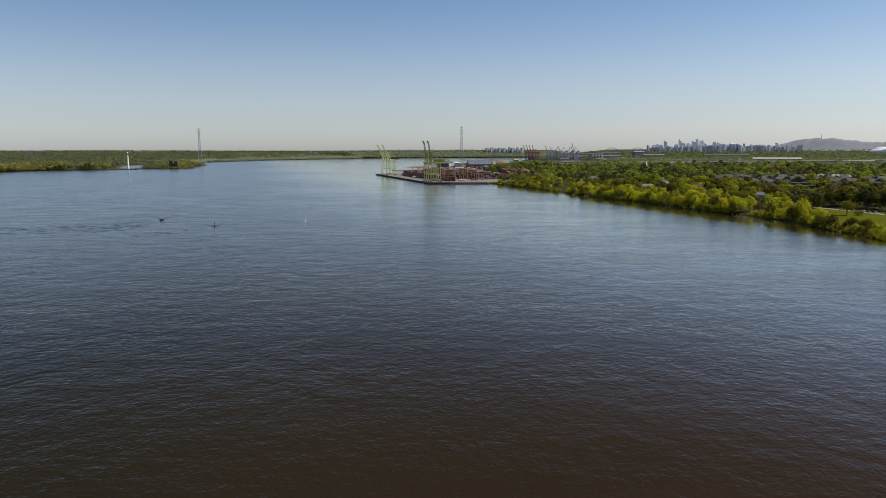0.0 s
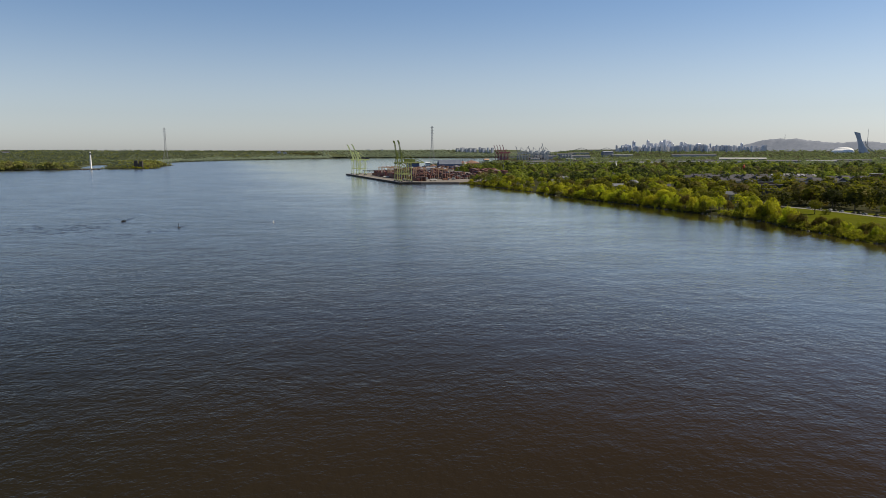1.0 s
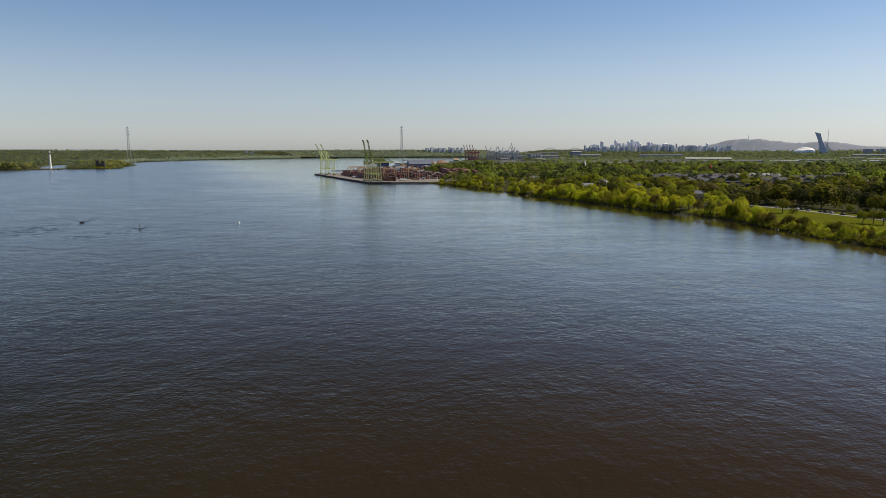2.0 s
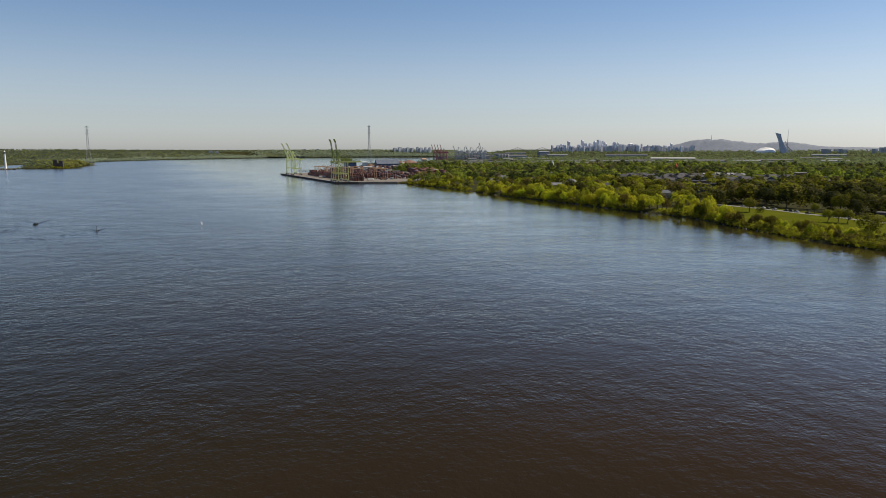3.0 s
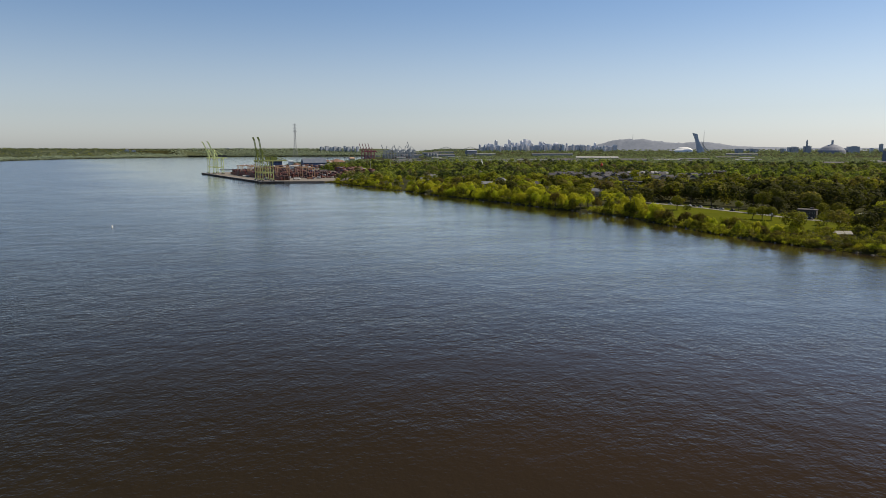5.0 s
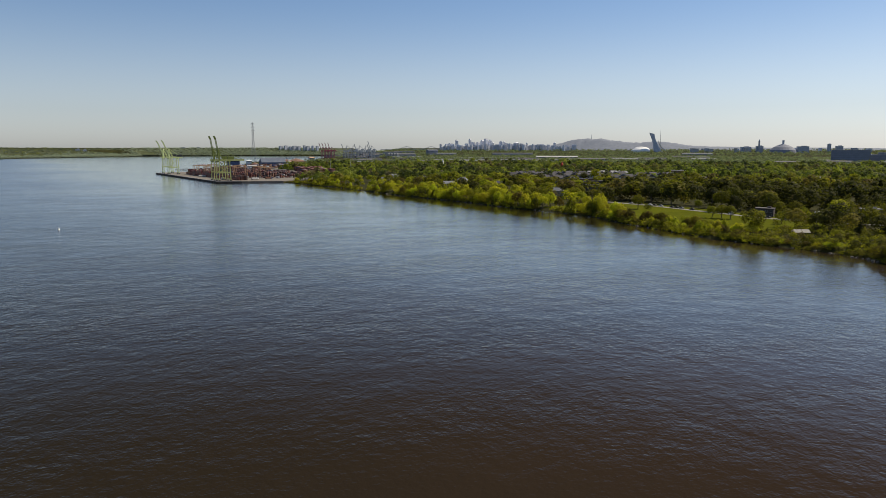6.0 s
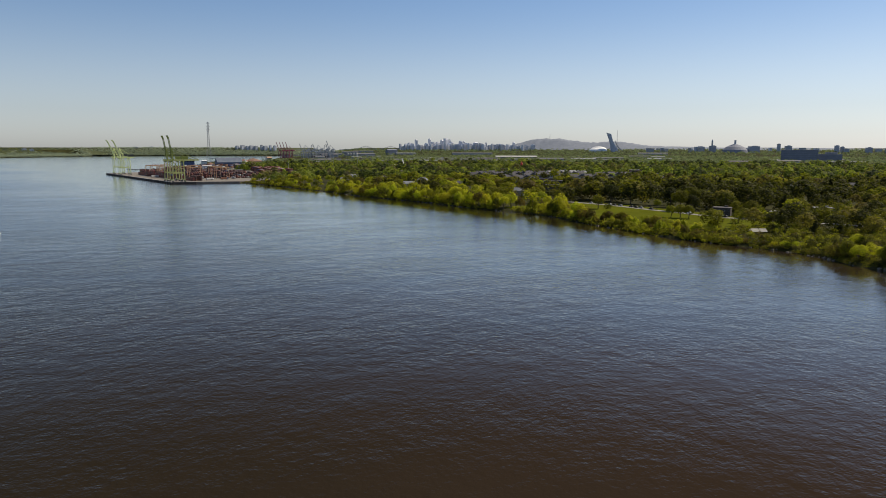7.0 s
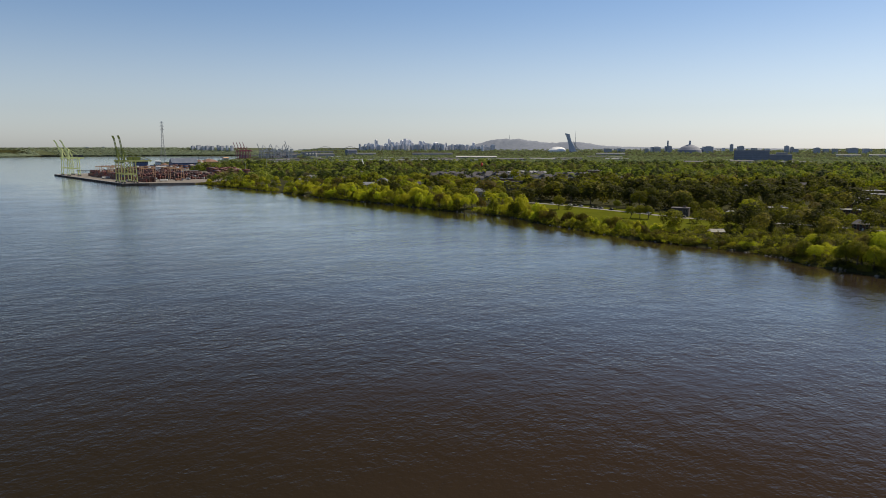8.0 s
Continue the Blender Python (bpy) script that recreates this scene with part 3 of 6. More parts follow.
def ship_crane(m, paint, label, lean, boom_len=43, deck=32, legs=None, back=9):
    """A quay crane: x inland, y along the quay, the boom raised over the river."""
    t = thing("quay_crane", m, label, "crane", "quay cranes")
    g, w = 18.0, 16.0
    for x in (0, g):
        for y in (-w / 2, w / 2):
            leg = part("leg", made(beam, (x, y, 1.6), (x + (1.0 if x == 0 else -1.0), y * 0.92, deck), 1.15, 1.05), legs or paint, t)
            bog = bmesh.new()
            block(bm=bog, x=x, y=y, z=0.5, sx=1.4, sy=6.5, sz=1.3)
            b = part("bogie", bog, DARK_STEEL, t)
            for k in (-2.4, -0.8, 0.8, 2.4):
                part("wheel", made(cone, (x - 0.4, y + k, 0.45), (x + 0.4, y + k, 0.45), 0.45, 0.45, 10), STEEL, b)
        part("sill_beam", made(beam, (x, -w / 2, 3.2), (x, w / 2, 3.2), 1.2, 1.6), legs or paint, t)
        part("cross_beam", made(beam, (x, -w / 2, deck - 1), (x, w / 2, deck - 1), 1.2, 1.8), paint, t)
    for y in (-w / 2, w / 2):
        part("portal_beam", made(beam, (0.5, y * 0.97, 13.5), (g - 0.5, y * 0.97, 13.5), 1.1, 1.8), legs or paint, t)
        part("brace", made(beam, (1, y * 0.95, 14), (g - 1.5, y * 0.93, deck - 2), 0.6), paint, t)
        part("brace", made(beam, (g - 1, y * 0.95, 14), (1.5, y * 0.93, deck - 2), 0.5), paint, t)
    for y in (-2.6, 2.6):
        part("girder", made(beam, (-3, y, deck + 1), (g + back, y, deck + 1), 1.1, 2.2), legs or paint, t)
        foot = Vector((3.5, y, deck + 1.5))
        tip = foot + Vector((-math.cos(radians(lean)), 0, math.sin(radians(lean)))) * boom_len
        nose = tip + Vector((-math.cos(radians(lean - 16)), 0, math.sin(radians(lean - 16)))) * 5
        waist = foot + (tip - foot) * 0.55
        boom = part("boom", made(beam, foot, waist, 1.2, 2.0), paint, t)
        part("boom_tip", made(beam, waist, tip, 0.8, 1.2), paint, boom)
        part("boom_nose", made(beam, tip, nose, 1.0, 1.3), paint, boom)
        apex = Vector((2.0, y * 0.5, deck + 18))
        part("mast", made(beam, (0.8, y * 2.6, deck), apex, 0.8), paint, t)
        part("mast_strut", made(beam, (9, y * 1.6, deck + 2), apex, 0.6), paint, t)
        part("backstay", made(beam, apex, (g + back - 1, y, deck + 2), 0.45), paint, t)
        part("forestay", made(beam, apex, foot + (tip - foot) * 0.62, 0.3), paint, t)
    for k in range(7):
        q = Vector((3.5, 0, deck + 1.5)) + Vector((-math.cos(radians(lean)), 0, math.sin(radians(lean)))) * (2 + k * (boom_len - 3) / 6)
        part("boom_tie", made(beam, q + Vector((0, -2.6, 0)), q + Vector((0, 2.6, 0)), 0.6), paint, t)
    part("machinery_house", made(block, g + 3, 0, deck + 2.2, 10, 6, 4.5), GLASS if paint is LIME else paint, t)
    cab = part("operator_cab", made(block, 6, 0, deck - 3.6, 2.6, 2.4, 2.6), WHITE, t)
    part("cab_window", made(block, 4.62, 0, deck - 3.0, 0.1, 2.1, 1.4), GLASS, cab)
    bm = bmesh.new()
    for k in range(8):
        beam(bm, (g + 0.9, -6 + (k % 2) * 4, 3 + k * 3.5), (g + 0.9, -2 - (k % 2) * 4, 6.5 + k * 3.5), 0.5, 0.25)
    part("stair", bm, paint, t)
    return t


for s, lean in ((12, 81), (40, 81)):
    x, y = on_quay(s, 4)
    ship_crane(pose(x, y, 3.0, 0, 0, QUAY_TURN), OLIVE, "olive green container crane with its boom raised", lean, boom_len=33, legs=CRANE_YELLOW, back=24)
for s, lean in ((352, 68), (402, 68)):
    x, y = on_quay(s, 4)
    ship_crane(pose(x, y, 3.0, 0, 0, QUAY_TURN), LIME, "bright lime container crane with raised boom on the quay", lean, boom_len=31)


def container_mesh(mat):
    """A corrugated steel box, 12.2 m long."""
    bm = bmesh.new()
    block(bm, 0, 0, 0.12, 12.1, 2.34, 2.4)
    for x in (-6.0, 6.0):
        for y in (-1.15, 1.15):
            block(bm, x, y, 0, 0.2, 0.16, 2.6)
    return mesh_of("container", bm, mat)


CONTAINERS = [container_mesh(m) for m in BOX_MATS]
BOX_WORDS = ["oxide red", "dark brown", "faded orange", "blue", "pale grey"]
rng = np.random.default_rng(11)


def stack(s, d, high, along=True, pick=None):
    x, y = on_quay(s, d)
    for k in range(high):
        i = pick if pick is not None else int(rng.choice(5, p=[0.44, 0.38, 0.12, 0.04, 0.02]))
        ob = new("container", CONTAINERS[i])
        ob.matrix_basis = pose(x, y, 3.0 + 2.6 * k, 0, 0, QUAY_TURN + (90 if along else 0))
        tagged(ob, "%s steel shipping container stacked on the quay" % BOX_WORDS[i], "container", "shipping containers")


for d in range(34, 62, 4):
    for s in range(90, 330, 14):
        if d in (34, 38) or (s // 14) % 4 == 0:
            h = int(rng.integers(2, 5)) if d < 40 else int(rng.integers(1, 4))
            stack(s, d, h)
for s in range(24, 80, 14):
    for d in (40, 44, 52):
        stack(s, d, int(rng.integers(1, 4)))


def stacked_rows():
    """Closely stacked boxes deeper in the yard, too many to count."""
    r = np.random.default_rng(17)
    box = np.array([(i * 6.05, j * 1.17, k) for k in (0.05, 2.55) for i, j in ((-1, -1), (1, -1), (1, 1), (-1, 1))])
    fc = np.array([(3, 2, 1, 0), (4, 5, 6, 7), (0, 1, 5, 4), (1, 2, 6, 5), (2, 3, 7, 6), (3, 0, 4, 7)])
    verts, tints = [], []
    a = radians(QUAY_TURN + 90)
    turn = np.array([(math.cos(a), math.sin(a)), (-math.sin(a), math.cos(a))])
    for d in range(66, 200, 4):
        for s in range(30, 460, 14):
            x, y = on_quay(s, d)
            lane = (d // 4) % 5 in (0,)
            block_gap = (s // 14) % 7 == 0
            if lane or block_gap or y < 1300 + max(0, d - 66) * 0.2 or r.uniform() < 0.3 or x > np.interp(y, [1200, 1500, 1720], [120, 205, 170]):
                continue
            for k in range(int(r.integers(1, 4))):
                v = box.copy()
                v[:, :2] = v[:, :2] @ turn + (x, y)
                v[:, 2] += 3.0 + 2.6 * k
                verts.append(v)
                tints.append(r.choice(5, p=[0.44, 0.40, 0.10, 0.03, 0.03]))
    for y in range(1730, 2010, 8):
        for x in range(int(shore_x(y)) + 26, int(shore_x(y)) + 165, 14):
            if (y // 8) % 4 == 0 or r.uniform() < 0.45 or math.hypot(x - 60, y - 1800) < 26 or math.hypot(x - 150, y - 1860) < 36:
                continue
            for k in range(int(r.integers(1, 4))):
                v = box.copy() + (x + r.uniform(-1, 1), y, float(land_z(x, y)) + 2.6 * k)
                verts.append(v)
                tints.append(r.choice(5, p=[0.36, 0.36, 0.12, 0.08, 0.08]))
    for y in range(1480, 1690, 9):
        for x in range(156, 212, 13):
            if (y // 9) % 5 == 0 or r.uniform() < 0.15:
                continue
            for k in range(int(r.integers(3, 5))):
                verts.append(box.copy() + (x + r.uniform(-1, 1), y, float(land_z(x, y)) + 0.2 + 2.6 * k))
                tints.append(r.choice(5, p=[0.72, 0.16, 0.08, 0.02, 0.02]))
    n = len(verts)
    me = sheet("stacked_containers", np.concatenate(verts), (np.arange(n)[:, None, None] * 8 + fc[None]).reshape(-1, 4), BOX_MATS)
    me.polygons.foreach_set("material_index", np.repeat(tints, 6).astype(np.int32))
    tagged(new("stacked_containers", me), "rows of rust-red and brown shipping containers in the yard", "containers", kind="stuff")


stacked_rows()
strip("yard_paving", [(186, 1470), (186, 1695)], 70, APRON, "worn grey paving of the landward container yard", 0.2)
strip("yard_paving", [(20, 1715), (60, 1860), (105, 2010), (130, 2130)], 150, APRON, "worn grey paving of the inner port yard", 0.25)


def jetty(x, y, length, rz):
    """A low dark mooring jetty on piles."""
    t = thing("jetty", pose(x, y, 0, 0, 0, rz), "low dark concrete mooring jetty on piles", "jetty")
    part("deck", made(block, 0, 0, 1.6, length, 9, 1.2), QUAY, t)
    part("kerb", made(block, 0, -4.6, 2.6, length, 0.5, 0.5), CONCRETE, t)
    for k in range(8):
        part("pile", made(cone, (length * (k / 7.6 - 0.46), -3.6, -3), (length * (k / 7.6 - 0.46), -3.6, 1.7), 0.6, 0.6, 8), QUAY, t)


jetty(-64, 1900, 112, 4)


def yard_gantry(m, span, high, paint, label):
    """A rubber-tyred yard crane: two portals joined by girders."""
    t = thing("yard_gantry", m, label, "gantry crane", "yard gantries")
    for y in (-5, 5):
        for x in (-span / 2, span / 2):
            part("leg", made(beam, (x, y, 1.2), (x, y, high), 0.65), paint, t)
            part("wheel", made(cone, (x - 0.4, y, 0.8), (x + 0.4, y, 0.8), 0.8, 0.8, 10), TYRE, t)
        part("girder", made(beam, (-span / 2 - 1, y, high), (span / 2 + 1, y, high), 0.7, 1.0), paint, t)
    for x in (-span / 2, span / 2):
        part("sill_beam", made(beam, (x, -5, 2), (x, 5, 2), 0.8, 1.0), paint, t)
        part("end_beam", made(beam, (x, -5, high), (x, 5, high), 0.8, 1.0), paint, t)
    part("trolley", made(block, span * 0.15, 0, high + 0.6, 3.5, 5, 1.8), WHITE, t)
    part("spreader", made(block, span * 0.15, 0, high - 6, 2.4, 8, 0.6), DARK_STEEL, t)


for s, d, span in ((262, 50, 20), (300, 56, 20), (190, 76, 22), (120, 74, 22), (150, 120, 22), (330, 80, 22), (240, 110, 22), (286, 46, 20), (214, 52, 20), (90, 110, 22)):
    x, y = on_quay(s, d)
    yard_gantry(pose(x, y, 3.0, 0, 0, QUAY_TURN), span, 18.5, YARD_ORANGE, "orange yard gantry crane over container rows")
for x, y in ((100, 2140), (168, 2140), (190, 2920), (250, 2900), (300, 2890)):
    yard_gantry(pose(x, y, float(land_z(x, y)), 0, 0, 8), 40, 20, CRANE_GREY, "grey bulk gantry crane at the far wharf")


def shed(m, w, d, h, wall, roof, label, pitch=0.12, name="warehouse", doors=3, panes=8):
    """A long shed with a low pitched roof, doors and a strip of windows."""
    t = thing(name, m, label, "warehouse", "industrial buildings")
    part("wall", made(block, 0, 0, -2, w, d, h + 2), wall, t)
    bm = bmesh.new()
    e, r = 0.6, h + d * pitch
    v = [bm.verts.new(p) for p in ((-w / 2 - e, -d / 2 - e, h), (w / 2 + e, -d / 2 - e, h), (w / 2 + e, d / 2 + e, h), (-w / 2 - e, d / 2 + e, h), (-w / 2 - e, 0, r), (w / 2 + e, 0, r))]
    for f in ((0, 1, 5, 4), (2, 3, 4, 5), (1, 2, 5), (3, 0, 4), (3, 2, 1, 0)):
        bm.faces.new([v[i] for i in f])
    part("roof", bm, roof, t)
    door = mesh_of("door", made(block, 0, 0, 0, min(5, w * 0.12), 0.2, min(h * 0.6, 5)), ROOF_PALE)
    pane = mesh_of("window", made(block, 0, 0, 0, w * 0.09, 0.2, max(1.2, h * 0.14)), GLASS)
    for k in range(doors):
        ob = part("door", door, None, t)
        ob.location = (w * ((k + 0.5) / doors - 0.5), -d / 2 - 0.05, 0)
    for k in range(0 if m.translation.y > 3300 else panes):
        ob = part("window", pane, None, t)
        ob.location = (w * ((k + 0.5) / panes - 0.5), -d / 2 - 0.05, h * 0.72)
    KEEP_CLEAR.append((m.translation.x, m.translation.y, max(w, d) * 0.55))
    return t


def at_ground(x, y, rz=0.0, drop=0.0):
    return pose(x, y, float(land_z(x, y)) - drop, 0, 0, rz)


shed(at_ground(20, 2160, 8), 34, 24, 23, BLUE_CLAD, BLUE_CLAD, "dark blue clad shed behind the container yard")
shed(at_ground(66, 2230, 8), 14, 12, 13, WHITE, WHITE, "small white silo shed by the port", name="silo_shed")
shed(at_ground(336, 2960, 8), 20, 30, 16, CREAM, YARD_ORANGE, "cream storage shed with orange gable")
shed(at_ground(110, 1560, 10), 24, 12, 6, BRICK_BROWN, ROOF_GREY, "brown transit shed on the terminal")
shed(at_ground(60, 1800, 10), 22, 12, 8, WHITE, ROOF_PALE, "pale transit shed on the terminal")
shed(at_ground(150, 1860, 10), 46, 20, 8, BRICK_BROWN, ROOF_GREY, "brown brick port building with grey roof")


def pile(x, y, rx, ry, h, mat, label):
    """A heap of bulk goods with an uneven slope."""
    r = np.random.default_rng(int(abs(x) + y))
    n, m = 20, 7
    bm = bmesh.new()
    rings = []
    for j in range(m):
        k = 1 - j / m
        rings.append([bm.verts.new((rx * k * math.cos(a) * (1 + r.normal(0, 0.06)), ry * k * math.sin(a) * (1 + r.normal(0, 0.06)), h * (j / m) ** 0.9)) for a in (i * math.tau / n for i in range(n))])
    top = bm.verts.new((0, 0, h))
    for p, q in zip(rings, rings[1:]):
        for i in range(n):
            bm.faces.new((p[i], p[(i + 1) % n], q[(i + 1) % n], q[i]))
    for i in range(n):
        bm.faces.new((rings[-1][i], rings[-1][(i + 1) % n], top))
    ob = new("bulk_pile", mesh_of("bulk_pile", bm, mat))
    ob.matrix_basis = at_ground(x, y, 8, 0.3)
    tagged(ob, label, "pile", "bulk heaps")
    KEEP_CLEAR.append((x, y, max(rx, ry)))


shed(at_ground(125, 2060, 8), 66, 40, 11, BLUE_CLAD, GREY_PILE, "long blue-grey pitched storage shed at the port", pitch=0.3)
pile(172, 2090, 17, 14, 17, ROOF_PALE, "pale conical heap of salt")
pile(78, 2080, 20, 16, 11, SALT, "brown heap of bulk ore")
pile(250, 2700, 40, 26, 12, SALT, "wide rust-brown heap of scrap")
pile(205, 2560, 26, 20, 11, SALT, "rust-brown heap of scrap metal")
for k in range(7):
    x, y = 150 + k * 6.5, 1575 - k * 10
    for j in range(3 if k < 5 else 2):
        ob = new("container", CONTAINERS[0])
        ob.matrix_basis = at_ground(x, y, 100) @ Matrix.Translation((0, 0, 2.6 * j))
        tagged(ob, "bright oxide red shipping container behind the trees", "container", "shipping containers")


def pylon(x, y, height, label):
    """A lattice river-crossing tower with four bent legs."""
    t = thing("pylon", at_ground(x, y, 12), label, "pylon", "power line towers")
    waist, b0, b1, b2 = height * 0.45, height * 0.075, height * 0.024, height * 0.012
    levels = [(b0 + (b1 - b0) * k / 6, waist * k / 6) for k in range(7)] + [(b1 + (b2 - b1) * k / 8, waist + (height - waist) * k / 8) for k in range(1, 9)]
    for i, j in ((-1, -1), (1, -1), (1, 1), (-1, 1)):
        bm = bmesh.new()
        for (r0, z0), (r1, z1) in zip(levels, levels[1:]):
            beam(bm, (i * r0, j * r0, z0), (i * r1, j * r1, z1), 0.6)
        part("leg", bm, STEEL, t)
    for face in range(4):
        bm = bmesh.new()
        rot = Matrix.Rotation(face * math.pi / 2, 3, "Z")
        for (r0, z0), (r1, z1) in zip(levels, levels[1:]):
            for s in (-1, 1):
                beam(bm, rot @ Vector((s * r0, -r0, z0)), rot @ Vector((-s * r1, -r1, z1)), 0.2)
            beam(bm, rot @ Vector((-r1, -r1, z1)), rot @ Vector((r1, -r1, z1)), 0.22)
        part("lattice", bm, STEEL, t)
    for k, z in enumerate((0.80, 0.88, 0.96)):
        bm = bmesh.new()
        for s in (-1, 1):
            beam(bm, (0, 0, height * z), (s * height * 0.05, 0, height * z), 0.5)
            beam(bm, (0, 0, height * (z + 0.03)), (s * height * 0.05, 0, height * z), 0.5)
        part("cross_arm", bm, STEEL, t)
    for i, j in ((-1, -1), (1, -1), (1, 1), (-1, 1)):
        part("footing", made(block, i * b0, j * b0, -3, 5, 5, 4.5), CONCRETE, t)


pylon(98, 2705, 142, "tall grey lattice power tower beside the port")
pylon(-902, 2680, 138, "tall grey lattice power tower on the far bank")


def far_crane(x, y, paint, label, up=True, size=1.0):
    """A quay crane far up the river."""
    t = thing("wharf_crane", at_ground(x, y, 20), label, "crane", "wharf cranes")
    h = 34 * size
    for i in (-9, 9):
        for j in (-8, 8):
            part("leg", made(beam, (i, j, 0), (i * 0.9, j * 0.9, h), 2.4), paint, t)
        part("cross_beam", made(beam, (i, -8, 14), (i, 8, 14), 1.6), paint, t)
    part("girder", made(beam, (-10, 0, h), (26, 0, h), 3.4, 2.6), paint, t)
    part("mast", made(beam, (-8, 0, h), (-4, 0, h + 20 * size), 1.8), paint, t)
    part("backstay", made(beam, (-4, 0, h + 20 * size), (22, 0, h + 1), 0.9), paint, t)
    tip = (-24, 0, h + 40 * size) if up else (-52, 0, h)
    part("boom", made(beam, (-9, 0, h), tip, 2.4, 2.0), paint, t)
    part("machinery_house", made(block, 12, 0, h + 1, 11, 7, 5), paint, t)


for k in range(4):
    far_crane(450 + k * 13, 3440 - k * 8, CRANE_RED, "crimson container crane with raised boom at the far wharf")
for k in range(9):
    far_crane(552 + k * 14, 3400 - k * 8 + (k % 2) * 40, CRANE_GREY, "dark grey wharf crane in the distance", up=k % 4 == 0, size=1.12 if k % 2 else 0.9)
for k in range(4):
    bm = bmesh.new()
    lathe(bm, [(7.5, -2), (7.5, 20), (6, 23)], 14)
    ob = new("grain_silo", mesh_of("grain_silo", bm, CONCRETE))
    ob.matrix_basis = at_ground(782 + k * 15, 3500, 0)
    tagged(ob, "grey concrete grain silo beside the river", "silo", "grain silos")
shed(at_ground(860, 3560, 12), 160, 40, 16, CONCRETE, ROOF_GREY, "long grey grain terminal by the river", doors=0)
shed(at_ground(700, 3560, 12), 90, 40, 14, CONCRETE, ROOF_GREY, "grey harbour shed by the river")
shed(at_ground(1100, 3800, 14), 60, 30, 26, HAZED_NAVY, HAZED_NAVY, "harbour elevator block hazed blue-grey")
far_crane(690, 3450, CRANE_GREY, "grey luffing harbour crane", size=1.1)


# ---- the left bank ----
def lighthouse(x, y):
    t = thing("lighthouse", at_ground(x, y), "slim white range lighthouse on a stony spit", "lighthouse")
    part("plinth", made(lathe, [(6.0, -1.5), (6.0, 1.5), (4.6, 2.4)], 20), CONCRETE, t)
    part("tower", made(lathe, [(3.2, 2.4), (2.9, 8), (2.2, 44), (2.2, 45)], 20), WHITE, t)
    part("gallery", made(lathe, [(2.7, 45), (3.8, 45.6), (3.8, 46.4), (2.6, 46.5)], 20), DARK_STEEL, t)
    part("lantern", made(lathe, [(1.9, 46.5), (1.9, 50)], 12), GLASS, t)
    part("cap", made(lathe, [(2.4, 50), (1.7, 52), (0.3, 53.5)], 16), WHITE, t)
    part("door", made(block, 0, -3.2, 2.4, 1.6, 0.3, 3), DARK_STEEL, t)
    bm = bmesh.new()
    for z in (14, 24, 33):
        block(bm, 0.3, -2.95 + z * 0.02, z, 0.9, 0.5, 1.6)
    part("slit_windows", bm, GLASS, t)


lighthouse(-945, 2150)


def old_pier(x, y):
    t = thing("bridge_pier", at_ground(x, y, 10), "dark ruined masonry pier among shore bushes", "ruin")
    for k in (-1, 1):
        part("pier_block", made(block, k * 7.5, 0, -2, 11, 12, 24 if k < 0 else 22, 0.94), BRICK_DARK, t)
        part("cornice", made(block, k * 7.5, 0, 22 if k < 0 else 20, 11, 12, 1.4), BRICK_DARK, t)
    part("curtain_wall", made(block, 0, 1, -2, 5, 7, 16), BRICK_DARK, t)


old_pier(-843, 2250)

rng = np.random.default_rng(5)


def scatter(n, x0, x1, y0, y1):
    return rng.uniform(x0, x1, n), rng.uniform(y0, y1, n)


x, y = scatter(36000, -3300, 700, 1600, 4750)
inside = np.interp(y, LEFT_Y, LEFT_X) - x
az = np.degrees(np.arctan2(x, y))
near_edge = inside < 90
openness = np.array([noise.noise((a * 0.004, b * 0.0022, 7)) for a, b in zip(x, y)])
keep = (inside > 40) & (az > -40) & ((rng.uniform(size=len(x)) < 0.85 + openness) | near_edge) & (np.hypot(x + 945, y - 2150) > 22) & (np.hypot(x + 838, y - 2250) > 17)
keep &= ~((y > 2115) & (y < 2200) & (x > -1010)) & (land_z(x, y) > 1.0)
for fx, fy, fw, fd in ((-1540, 2490, 210, 110), (-1680, 3040, 280, 150), (-1130, 2440, 150, 60), (-1300, 3300, 260, 60)):
    keep &= ~((np.abs(x - fx) < fw) & (y > fy - fd * 2.2) & (y < fy + fd))
x, y = x[keep], y[keep]
woods("left_bank_woods", "hazed green woods lining the far river bank", x, y, np.where(np.hypot(x, y) > 3300, rng.uniform(6, 11, len(x)), rng.uniform(9, 16, len(x))), rng.choice([0, 1, 2], len(x), p=[0.4, 0.35, 0.25]), 24, 0.14, 3, spread=1.6, stock_of=[HAZED_FAR_LEAF[0], HAZED_FAR_LEAF[1], HAZED_BANK_LEAF[1]])
y = np.concatenate([rng.uniform(1700, 2125, 2000), rng.uniform(2205, 2590, 700), rng.uniform(2690, 4640, 1500)])
x = np.interp(y, LEFT_Y, LEFT_X) - rng.uniform(1, 4, len(y)) - rng.exponential(34, len(y)) * np.where(y < 2130, 3.0, 1.0)
keep = (np.hypot(x + 945, y - 2150) > 22) & ~((np.abs(x + 838) < 26) & (y < 2262)) & (np.hypot(x + 1180, y - 2132) > 16) & (land_z(x, y) > -0.3)
x, y = x[keep], y[keep]
ex, ey = rng.uniform(-1400, -1030, 420), rng.uniform(2150, 2290, 420)
ok = (land_z(ex, ey) > 0.8) & (np.hypot(ex + 1180, ey - 2132) > 16)
x, y = np.concatenate([x, ex[ok]]), np.concatenate([y, ey[ok]])
tall = rng.uniform(10, 17, len(x)) * np.array([0.95 + 0.7 * noise.noise((a * 0.012, b * 0.012, 2)) for a, b in zip(x, y)])
tall = np.where(y < 2130, tall * 1.35, tall)
